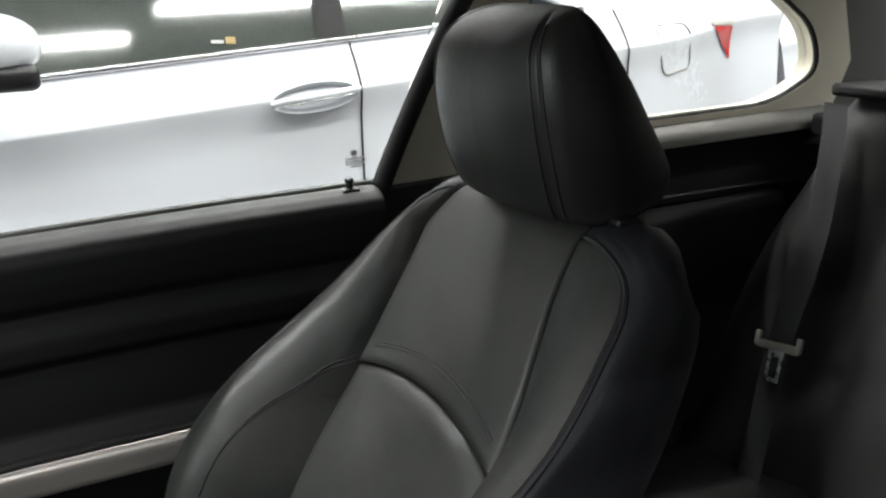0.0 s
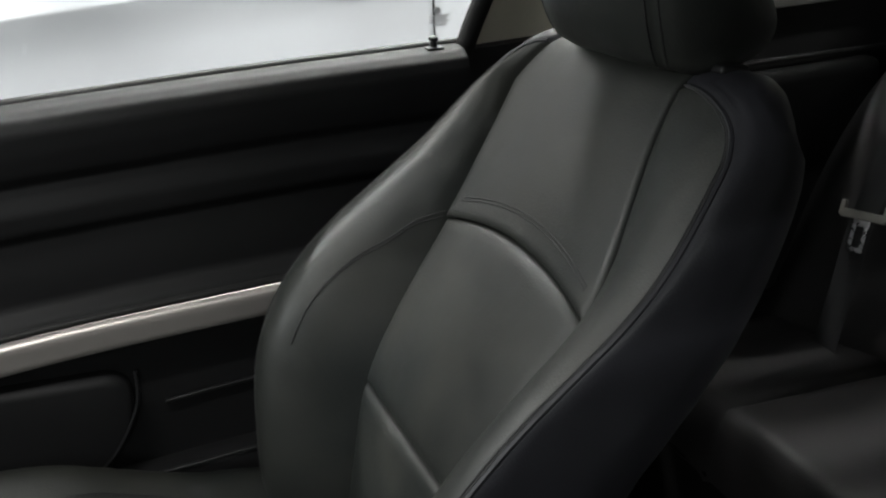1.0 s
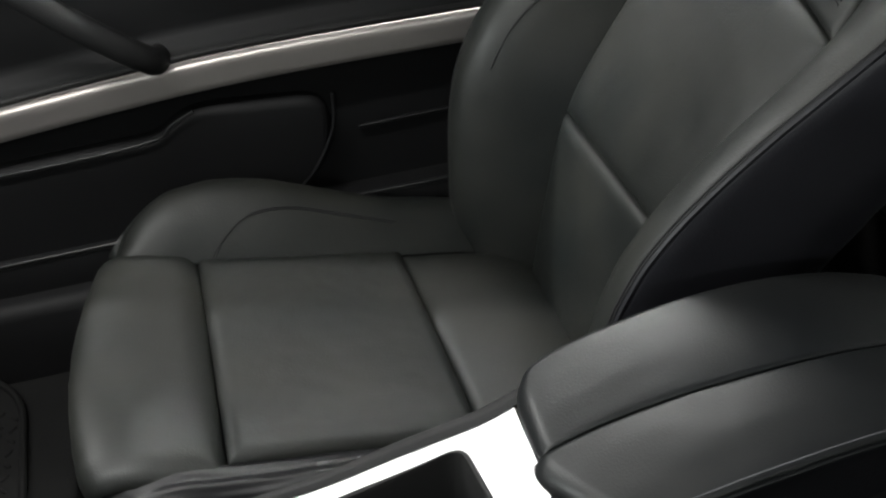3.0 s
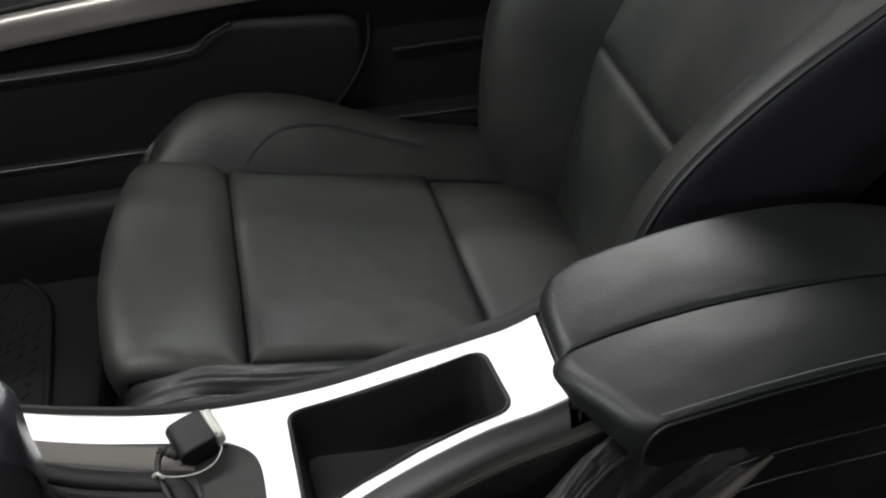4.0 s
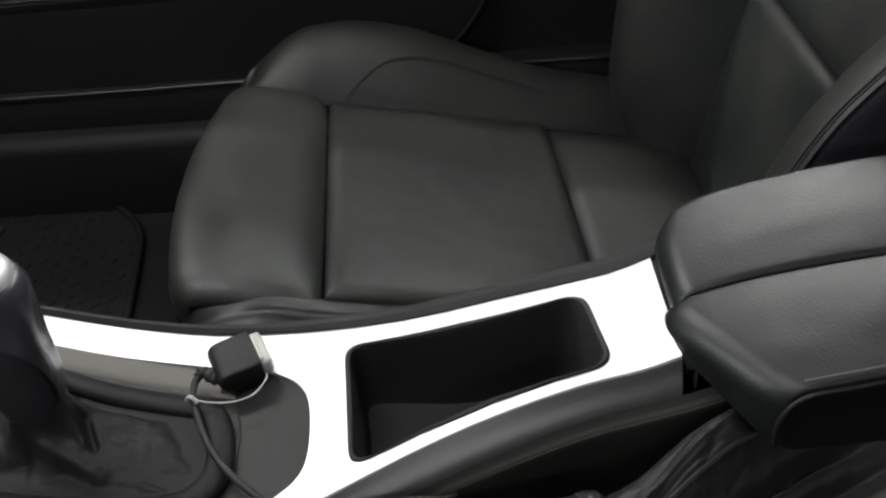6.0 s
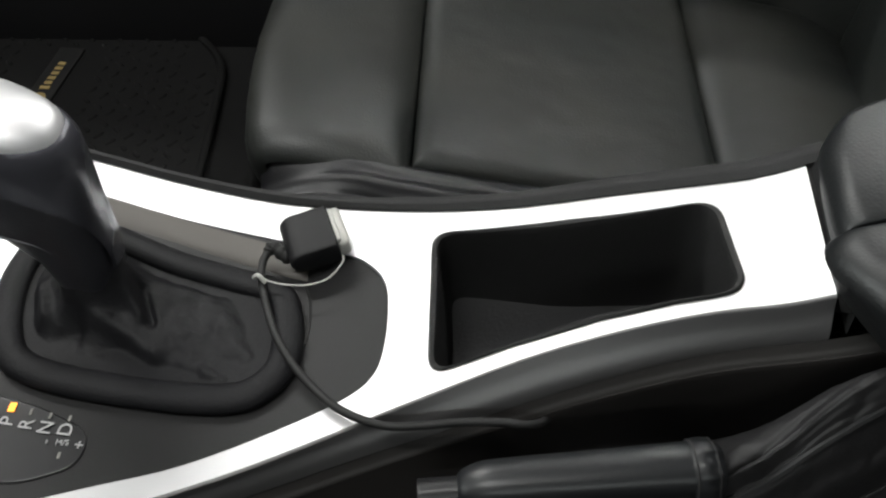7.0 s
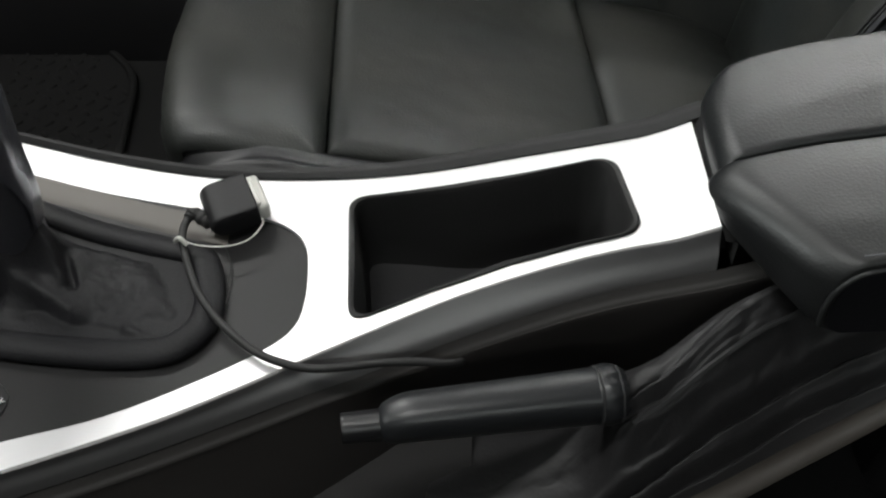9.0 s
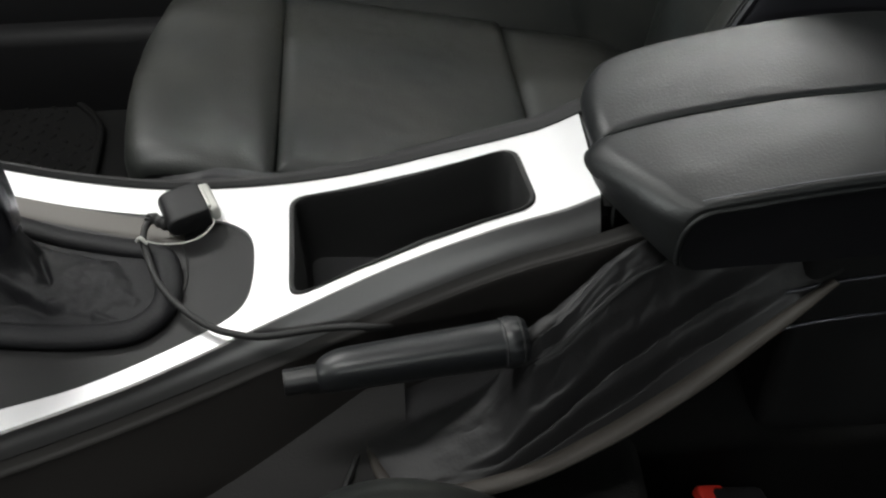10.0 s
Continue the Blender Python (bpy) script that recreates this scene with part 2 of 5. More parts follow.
def join(*meshes):
    bm = bmesh.new()
    for me in meshes:
        bm.from_mesh(me)
    out = bpy.data.meshes.new("joined")
    bm.to_mesh(out)
    bm.free()
    return out


def rounded(outline, radius, steps=6):
    """The closed 2D outline with its corners rounded; radius: one, or one per corner."""
    out, n = [], len(outline)
    for i in range(n):
        a, b, c = (Vector(outline[(i + k) % n]).to_2d() for k in (-1, 0, 1))
        r = radius[i] if isinstance(radius, (list, tuple)) else radius
        r = min(r, (a - b).length * 0.49, (c - b).length * 0.49)
        if r <= 0:
            out.append(b)
            continue
        p0, p1 = b + (a - b).normalized() * r, b + (c - b).normalized() * r
        for k in range(steps + 1):
            t = k / steps
            out.append(p0 * (1 - t) ** 2 + b * 2 * t * (1 - t) + p1 * t * t)
    return out


def densify(outline, step):
    out = []
    for i, a in enumerate(outline):
        b = outline[(i + 1) % len(outline)]
        k = max(1, int((b - a).length / step))
        out += [a + (b - a) * j / k for j in range(k)]
    return out


def sheet(outline, holes, top, thick, lip=0.0015):
    """A plate with holes that follows the height top(x, y), thick downwards, with a slightly rounded rim."""
    bm = bmesh.new()
    loops = []
    for pts in (outline, *holes):
        vs = [bm.verts.new((q[0], q[1], 0)) for q in pts]
        loops.append(vs)
        for i, v in enumerate(vs):
            bm.edges.new((v, vs[(i + 1) % len(vs)]))
    bmesh.ops.triangle_fill(bm, edges=bm.edges[:], use_beauty=True, normal=(0, 0, 1))
    for _ in range(2):
        long = [e for e in bm.edges if e.calc_length() > 0.012 and not e.is_boundary]
        if long:
            bmesh.ops.subdivide_edges(bm, edges=long, cuts=1)
            bmesh.ops.triangulate(bm, faces=bm.faces[:])
    rim = [e for e in bm.edges if e.is_boundary]
    low = bmesh.ops.extrude_edge_only(bm, edges=rim)
    lowv = {g for g in low["geom"] if isinstance(g, bmesh.types.BMVert)}
    for v in bm.verts:
        v.co.z = top(v.co.x, v.co.y) - (thick if v in lowv else 0)
    for f in bm.faces:
        f.smooth = True
    bmesh.ops.recalc_face_normals(bm, faces=bm.faces[:])
    me = bpy.data.meshes.new("sheet")
    bm.to_mesh(me)
    bm.free()
    me.set_sharp_from_angle(angle=radians(40))
    return me


def smooth01(t):
    t = max(0.0, min(1.0, t))
    return t * t * (3 - 2 * t)


def panel(place, u0, u1, v0, v1, nu=28, nv=28, size=(0.3, 0.3), groove=0.010, soft=0.018, puff=0.0, wrinkle=0.0, open_sides=""):
    """An upholstered panel: place(u, v) gives a point and normal; the border sinks into a seam. Borders are functions or numbers.
    open_sides: letters l, r, b, t of borders that do not sink."""
    val = lambda f, x: f(x) if callable(f) else f  # noqa: E731

    def at(s, t):
        va, vb = val(v0, s), val(v1, s)
        v = va + (vb - va) * t
        ua, ub = val(u0, v), val(u1, v)
        u = ua + (ub - ua) * s
        q, nrm = place(u, v)
        ds = min([9] + [d * size[0] for d, k in ((s, "l"), (1 - s, "r")) if k not in open_sides] + [d * size[1] for d, k in ((t, "b"), (1 - t, "t")) if k not in open_sides])
        e = min(1.0, ds / soft)
        drop = groove * (1 - math.sqrt(max(0.0, 1 - (1 - e) ** 2)))
        lift = puff * (1 - (2 * s - 1) ** 2) * (1 - (2 * t - 1) ** 2)
        if wrinkle:
            w = Vector((q.x * 34, q.y * 60, q.z * 34))
            lift += wrinkle * (noise.noise(w) + 0.5 * noise.noise(w * 2.3)) * min(1, ds / 0.03)
            line = abs(noise.noise(Vector((q.x * 15 + q.y * 8, q.y * 13 - q.x * 6, 2.1 + q.z))))
            lift -= 0.55 * wrinkle * max(0.0, 1 - line * 9) * min(1, ds / 0.03)
        return q + nrm * (lift - drop)

    def spaced(k, n):
        x = k / n
        return 0.5 - 0.5 * math.cos(math.pi * x) if n > 6 else x

    return grid(lambda s, t: at(spaced(round(s * nu), nu), spaced(round(t * nv), nv)), nu, nv)

# ---------------------------------------------------------------- hall and cabin shell
hall = thing("ground", "grey concrete hall floor under the parked cars", "floor", kind="structure")
part("slab", rbox(40, 40, 0.1, 0, at=(0, 0, -0.27)), CONCRETE, hall)
for name, sx, sy, at in (("wall_north", 40, 0.2, (0, 12, 1.5)), ("wall_south", 40, 0.2, (0, -9, 1.5)), ("wall_west", 0.2, 21, (-14, 1.5, 1.5)), ("wall_east", 0.2, 21, (14, 1.5, 1.5))):
    tagged(part(name, rbox(sx, sy, 3.6, 0, at=at), PLASTER), "pale plastered wall of the parking hall", "wall", kind="structure")
tagged(part("ceiling", rbox(28, 21, 0.1, 0, at=(0, 1.5, 3.3)), PLASTER), "pale flat ceiling of the parking hall", "ceiling", kind="structure")


def xz_sheet(outline, holes, y, thick):
    """A wall in the xz plane at y, thick towards +y."""
    me = sheet([Vector(q) for q in outline], [[Vector(q) for q in h] for h in holes], lambda a, b: 0.0, thick)
    back = sheet([Vector(q) for q in outline], [[Vector(q) for q in h] for h in holes], lambda a, b: -thick, 0.0001)
    me = join(me, back)
    me.transform(Matrix(((1, 0, 0, 0), (0, 0, -1, y), (0, 1, 0, 0), (0, 0, 0, 1))))
    return me


cabin_floor = thing("floor", "black carpeted car floor with a low tunnel", "floor", kind="structure")
part("carpet", rbox(2.6, 1.5, 0.06, 0.01, at=(0.45, 0, 0.0)), CARPET, cabin_floor)
part("footwell_board", rbox(0.72, 0.56, 0.08, 0.01, at=(-0.62, 0.37, 0.066)), CARPET, cabin_floor)
part("tunnel", rbox(1.9, 0.16, 0.26, 0.03, at=(0.35, 0, 0.13)), CARPET, cabin_floor)
headlining = thing("headlining", "dark cloth headlining under the car roof", "headlining", kind="structure")
part("lining", rbox(1.66, 1.36, 0.04, 0.015, at=(0.91, 0, 1.225)), HEADLINER, headlining)
part("roof_skin", rbox(1.70, 1.40, 0.03, 0.01, at=(0.91, 0, 1.262)), PAINT_WHITE, headlining)
bulk = thing("dashboard", "plain black dashboard and footwell front", "dashboard", kind="structure")
part("dash_top", rbox(0.40, 1.44, 0.30, 0.05, at=(-0.98, 0, 0.62)), PLASTIC, bulk)
part("footwell_front", rbox(0.06, 1.46, 0.75, 0.01, at=(-0.95, 0, 0.36)), CARPET, bulk)
part("scuttle", rbox(1.1, 1.5, 0.05, 0.02, at=(-1.6, 0, 0.74), turn=(0, -3, 0)), PAINT_WHITE, bulk)
tail = thing("rear_shelf", "black rear shelf and bulkhead behind the back seat", "shelf", kind="structure")
part("shelf_board", rbox(0.5, 1.40, 0.04, 0.01, at=(1.72, 0, 0.80)), CARPET, tail)
part("bulkhead", rbox(0.05, 1.44, 0.80, 0.01, at=(1.72, 0, 0.40)), CARPET, tail)

# driver's side of the shell
left_wall = thing("wall_left", "black driver's door side with an open window", "wall", kind="structure")
win = rounded([(-0.62, 0.80), (0.62, 0.82), (0.70, 1.10), (-0.15, 1.12)], 0.04)
win2 = rounded([(0.82, 0.85), (1.40, 0.86), (1.47, 0.95), (1.25, 1.09), (0.86, 1.10)], 0.05)
part("door_skin", xz_sheet([(-1.0, 0), (1.75, 0), (1.75, 0.95), (1.45, 1.21), (0.0, 1.21), (-1.0, 0.75)], [densify(win, 0.05), densify(win2, 0.05)], -0.76, 0.05), PLASTIC, left_wall)

# passenger's side: quarter wall with its window, pillars and ledge
wall_right = thing("wall_right", "black side panel beside the back seat with a quarter window", "wall", kind="structure")
QWIN = rounded([(0.86, 0.831), (1.42, 0.834), (1.532, 0.885), (1.508, 0.965), (1.36, 1.065), (0.93, 1.11)], [0.03, 0.10, 0.05, 0.06, 0.08, 0.03])
part("side_panel", xz_sheet([(0.625, 0.03), (1.75, 0.03), (1.75, 0.81), (0.625, 0.782)], [], 0.722, 0.06), PLASTIC, wall_right)
part("pillar_trim", xz_sheet([(0.672, 0.786), (1.56, 0.806), (1.605, 0.90), (1.575, 1.01), (1.43, 1.10), (1.30, 1.21), (0.905, 1.21)], [densify(QWIN, 0.04)], 0.735, 0.05), BEIGE, wall_right, "beige cloth trim of the window pillars")
part("rear_pillar", xz_sheet([(1.50, 0.80), (1.95, 0.80), (1.95, 1.22), (1.25, 1.22), (1.44, 1.09), (1.57, 1.01)], [], 0.744, 0.05), HEADLINER, wall_right, "dark cloth rear pillar")
part("window_ledge", loft([[Vector((x, y, z + 0.004 * x)) for y, z in ((0.70, 0.786), (0.703, 0.799), (0.713, 0.809), (0.735, 0.817), (0.76, 0.824), (0.76, 0.77))] for x in (0.86, 1.0, 1.1, 1.2, 1.3, 1.4, 1.54)]), LEDGE_GREY, wall_right, "grey plastic window ledge")
part("panel_crease", tube([(0.70, 0.712, 0.70), (1.05, 0.712, 0.705), (1.45, 0.712, 0.70)], 0.005, 30), PLASTIC, wall_right)
part("panel_bulge", rbox(0.74, 0.05, 0.40, 0.02, at=(1.05, 0.705, 0.49)), PLASTIC, wall_right)
part("window_seal", tube([(q.x, 0.742, q.y) for q in QWIN] + [(QWIN[0].x, 0.742, QWIN[0].y)], 0.006, 80), RUBBER, wall_right)
part("pillar_seal", tube([(0.655, 0.730, 0.77), (0.668, 0.730, 0.81), (0.742, 0.733, 0.948), (0.797, 0.733, 1.037), (0.86, 0.733, 1.125), (0.92, 0.733, 1.21)], 0.0155, 30, flat=0.7), RUBBER, wall_right, "black rubber door seal")
qpane = part("pane", xz_sheet(densify(QWIN, 0.06), [], 0.765, 0.004), GLASS, wall_right, "clear quarter window pane")
qpane.visible_shadow = False

# windscreen pillars
for name, side in (("pillar_right", 1), ("pillar_left", -1)):
    post = thing(name, "dark windscreen pillar beside the dashboard", "pillar", kind="structure")
    part("post", tube([(-1.02, 0.74 * side, 0.74), (-0.60, 0.73 * side, 0.94), (-0.25, 0.70 * side, 1.10), (0.10, 0.66 * side, 1.20)], 0.035, 30, seg=12, flat=1.3), HEADLINER, post)

# ---------------------------------------------------------------- passenger door
door = thing("door_1", "closed black passenger door with silver trim strip", "door", kind="structure")
TRIM_TOP = key([(-0.75, 0.44), (-0.45, 0.468), (-0.25, 0.491), (0.02, 0.513), (0.34, 0.516), (0.60, 0.512)])
BELT = key([(-0.75, 0.778), (0.0, 0.784), (0.35, 0.790), (0.65, 0.791)])


def door_skin(s, t):
    x = -0.80 + 1.445 * s
    top, low = BELT(x), TRIM_TOP(x) + 0.004
    prof = [(0.745, 0.0), (0.725, 0.001), (0.705, -0.003), (0.692, -0.012), (0.686, -0.028), (0.688, -0.055), (0.694, -0.085), (0.7005, -0.098), (0.699, -0.112), (0.693, -0.135), (0.694, -0.16), (0.700, -0.172), (0.699, -0.19), (0.695, -0.22), (0.692, -0.262), (0.676, -0.276), (0.668, -0.290)]
    k = t * (len(prof) - 1)
    i = min(int(k), len(prof) - 2)
    y = prof[i][0] + (prof[i + 1][0] - prof[i][0]) * (k - i)
    d = prof[i][1] + (prof[i + 1][1] - prof[i][1]) * (k - i)
    return Vector((x, y, top + d * (top - low) / 0.290))


part("upper_panel", grid(door_skin, 60, 64), DOOR_PLASTIC, door)
part("trim_strip", grid(lambda s, t: Vector((-0.80 + 1.42 * s, *spline([(0.678, 0.004, 0), (0.664, 0.0, 0), (0.660, -0.006, 0), (0.664, -0.024, 0), (0.668, -0.038, 0), (0.675, -0.043, 0), (0.70, -0.043, 0)], 25)[round(t * 24)].to_2d())) + Vector((0, 0, TRIM_TOP(-0.80 + 1.42 * s))), 60, 24), SILVER_DOOR, door, "satin silver trim strip")
part("lower_panel", xz_sheet([(-0.80, 0.03), (0.65, 0.03), (0.65, 0.49), (-0.80, 0.47)], [], 0.700, 0.05), DOOR_PLASTIC, door)


part("trim_gap", tube([(x, 0.6670, TRIM_TOP(x) + 0.0085) for x in np.linspace(-0.78, 0.60, 24)], 0.0050, 80, seg=8), RUBBER, door, "black gap above the trim strip")


def bulge(outline, y, depth, r=0.012):
    """A raised field on the door, its front at y - depth."""
    return block([Vector(q) for q in outline], lambda a, b: 0.0, lambda a, b: depth, r), Matrix(((1, 0, 0, 0), (0, 0, -1, y), (0, 1, 0, 0), (0, 0, 0, 1)))


def block(outline, zb, zt, r, steps=5, crown=0.0, fill=6):
    """A rounded solid over a 2D outline: walls from zb to zt, top edge rounded by r, with an arched top."""
    n = len(outline)
    area = sum(outline[i].x * outline[(i + 1) % n].y - outline[(i + 1) % n].x * outline[i].y for i in range(n))
    sgn = 1 if area > 0 else -1
    inw = []
    for i in range(n):
        d = (outline[(i + 1) % n] - outline[i - 1]).normalized()
        inw.append(Vector((-d.y, d.x)) * sgn)
    mid = sum(outline, Vector((0, 0))) / n
    rings = [[Vector((q.x, q.y, zb(q.x, q.y))) for q in outline]]
    for k in range(steps + 1):
        a = k / steps * math.pi / 2
        ring = []
        for q, w in zip(outline, inw):
            f = q + w * r * (1 - math.cos(a))
            ring.append(Vector((f.x, f.y, zt(q.x, q.y) - r + r * math.sin(a))))
        rings.append(ring)
    rim = [q + w * r for q, w in zip(outline, inw)]
    for k in range(1, fill + 1):
        g = k / fill
        rings.append([Vector((*(f + (mid - f) * min(g, 0.999)), 0)) for f in rim])
        for v in rings[-1]:
            v.z = zt(v.x, v.y) + crown * (1 - (1 - g) ** 2)
    return loft(rings)


pocket, turn = bulge(densify(rounded([(-0.80, 0.06), (0.05, 0.06), (0.075, 0.27), (0.135, 0.35), (0.142, 0.43), (-0.035, 0.445), (-0.085, 0.412), (-0.80, 0.392)][::-1], [0.0, 0.02, 0.05, 0.05, 0.02, 0.03, 0.04, 0.0]), 0.03), 0.702, 0.030)
pocket.transform(turn)
part("door_pocket", pocket, DOOR_PLASTIC, door, "black moulded door pocket")
part("pocket_lip", tube([(-0.80, 0.668, 0.398), (-0.30, 0.668, 0.404), (-0.10, 0.668, 0.413), (-0.06, 0.668, 0.432), (-0.03, 0.668, 0.446)], 0.0026, 40), PLASTIC_GLOSS, door)
part("pocket_edge", tube([(0.147, 0.672, 0.435), (0.140, 0.668, 0.385), (0.105, 0.668, 0.325), (0.06, 0.668, 0.285)], 0.0024, 30), PLASTIC_GLOSS, door)
part("reflector_slot", tube([(0.178, 0.694, 0.367), (0.24, 0.694, 0.369), (0.32, 0.694, 0.370)], 0.003, 12), PLASTIC_GLOSS, door)
part("pull_handle", tube([(-0.052, 0.672, 0.522), (-0.058, 0.648, 0.529), (-0.076, 0.637, 0.546), (-0.108, 0.634, 0.574), (-0.145, 0.636, 0.606), (-0.20, 0.645, 0.655), (-0.26, 0.668, 0.705)], 0.0132, 50, seg=14, flat=1.3), PLASTIC, door, "black plastic pull handle")
bm_recess, turn = bulge(rounded([(-0.16, 0.642), (-0.01, 0.645), (0.032, 0.680), (0.015, 0.700), (-0.16, 0.695)][::-1], 0.022), 0.700, 0.005)
bm_recess.transform(turn)
latch = part("latch_recess", bm_recess, PLASTIC, door, "black recess of the door opener")
part("latch_lever", tube([(-0.120, 0.686, 0.654), (-0.075, 0.678, 0.655), (-0.035, 0.676, 0.658), (0.003, 0.688, 0.673)], 0.006, 24, seg=10, flat=0.6), LATCH_METAL, latch, "chrome door opener lever")
part("lock_pin", join(tube([(0.607, 0.722, 0.784), (0.607, 0.722, 0.804)], 0.0045, 4, seg=14), rbox(0.012, 0.012, 0.007, 0.003, at=(0.607, 0.722, 0.804)), rbox(0.024, 0.020, 0.004, 0.0015, at=(0.607, 0.722, 0.791))), PLASTIC_GLOSS, door, "black door lock pin")
part("belt_seal", tube([(-0.80, 0.744, 0.777), (0.0, 0.744, 0.783), (0.35, 0.744, 0.789), (0.655, 0.744, 0.790)], 0.007, 20), RUBBER, door, "black window seal")
pane = part("pane", xz_sheet(densify([Vector((-0.62, 0.765)), Vector((0.655, 0.775)), Vector((0.815, 1.12)), Vector((-0.1, 1.14))], 0.2), [], 0.757, 0.004), GLASS, door, "clear door window pane")
pane.visible_shadow = False
sill = thing("trim_sill", "black plastic sill below the passenger door", "sill", kind="structure")
part("sill_plate", rbox(1.5, 0.10, 0.20, 0.02, at=(-0.12, 0.675, 0.128)), DOOR_PLASTIC, sill)
part("sill_step", rbox(1.30, 0.050, 0.075, 0.008, at=(-0.22, 0.682, 0.2405)), DOOR_PLASTIC, sill)
part("sill_seal", tube([(-0.85, 0.657, 0.2765), (-0.36, 0.657, 0.2785), (-0.18, 0.657, 0.2805), (0.30, 0.657, 0.2815)], 0.0034, 40, seg=10), PLASTIC_GLOSS, sill, "thin black sill seal")
sticker = thing("window_sticker", "small grey printed sticker on the door window", "sticker")
part("emblem", tube([(0.629, 0.7546, 0.8345), (0.629, 0.7552, 0.8345)], 0.0050, 3, seg=20), STICKER_GREY, sticker, "small round emblem")
for k, (wide, dx) in enumerate(((0.030, 0.0), (0.026, -0.001), (0.030, 0.001), (0.018, 0.002))):
    part("print_bar", rbox(wide, 0.0006, 0.0026, 0.0002, at=(0.630 + dx, 0.7548, 0.8275 - 0.0040 * k)), STICKER_GREY, sticker)

# ---------------------------------------------------------------- front passenger seat
YC = 0.358
BACK = spline([(x, 0, z) for x, z in ((0.335, 0.15), (0.348, 0.22), (0.37, 0.33), (0.40, 0.45), (0.455, 0.545), (0.53, 0.645), (0.60, 0.74), (0.648, 0.805), (0.668, 0.828), (0.692, 0.839), (0.721, 0.838), (0.752, 0.822))], 240)
BV = [0.0]
for k in range(1, len(BACK)):
    BV.append(BV[-1] + (BACK[k] - BACK[k - 1]).length)
BV = [v - 0.05 for v in BV]


def back_line(v):
    i = int(np.clip(np.searchsorted(BV, v) - 1, 0, len(BV) - 2))
    t = (v - BV[i]) / (BV[i + 1] - BV[i])
    a, b = BACK[max(i - 3, 0)], BACK[min(i + 4, len(BACK) - 1)]
    d = (b - a).normalized()
    return BACK[i] + (BACK[i + 1] - BACK[i]) * t, Vector((-d.z, 0, d.x))


INS = key([(-0.05, 0.116), (0.10, 0.132), (0.256, 0.141), (0.49, 0.156), (0.62, 0.172), (0.72, 0.184), (0.80, 0.15)])
INS_NEAR = key([(-0.05, 0.116), (0.10, 0.132), (0.256, 0.141), (0.45, 0.155), (0.50, 0.154), (0.55, 0.143), (0.60, 0.126), (0.65, 0.108), (0.70, 0.096), (0.80, 0.085)])
OUTS = {1: key([(-0.05, 0.215), (0.10, 0.243), (0.30, 0.256), (0.45, 0.247), (0.53, 0.233), (0.62, 0.214), (0.69, 0.190), (0.735, 0.165), (0.77, 0.135), (0.84, 0.10)]),
        -1: key([(-0.05, 0.19), (0.10, 0.218), (0.30, 0.234), (0.45, 0.244), (0.53, 0.246), (0.62, 0.234), (0.69, 0.215), (0.735, 0.192), (0.77, 0.158), (0.80, 0.120), (0.84, 0.07)])}
RISES = {1: key([(-0.05, 0.06), (0.10, 0.090), (0.25, 0.104), (0.35, 0.094), (0.45, 0.066), (0.55, 0.040), (0.65, 0.024), (0.73, 0.006), (0.80, -0.004)]),
         -1: key([(-0.05, 0.05), (0.10, 0.078), (0.25, 0.090), (0.35, 0.078), (0.45, 0.055), (0.55, 0.032), (0.65, 0.021), (0.73, 0.008), (0.80, -0.004)])}
EXTRA = key([(-0.05, 0.010), (0.45, 0.010), (0.55, 0.014), (0.62, 0.020), (0.70, 0.027), (0.75, 0.027), (0.80, 0.018), (0.84, 0.010)])
DEEP = key([(-0.05, 0.10), (0.50, 0.106), (0.62, 0.098), (0.68, 0.090), (0.72, 0.074), (0.755, 0.046), (0.79, 0.020), (0.84, 0.010)])
# where the piping lies over the section: on the outer edge, hooking inwards below the shoulder
EDGE = lambda v: 5.0 * math.sqrt(max(0.0, 1 - max(0.0, (v - 0.655) / 0.067) ** 2))  # noqa: E731


def back_place(u, v):
    q, nrm = back_line(v)
    return Vector((q.x, YC + u, q.z)), nrm


def section(v, sign):
    wi, wo, b, dp, ex = INS(v) if sign > 0 else INS_NEAR(v), OUTS[sign](v), RISES[sign](v), DEEP(v), EXTRA(v)
    wi = min(wi, wo - 0.02)
    w = wo - wi
    sink = 0.016 if sign > 0 else 0.016 - 0.010 * smooth01((v - 0.50) / 0.08)
    return [(wi - 0.004, -sink), (wi + 0.10 * w, 0.16 * b), (wi + 0.35 * w, 0.64 * b), (wi + 0.62 * w, 0.94 * b), (wi + 0.85 * w, b), (wo, 0.93 * b), (wo + 0.7 * ex, 0.62 * b - 0.004 - 0.1 * ex), (wo + ex, -0.40 * dp), (wo + 0.5 * ex - 0.010, -0.85 * dp), (wo - 0.045, -dp)]


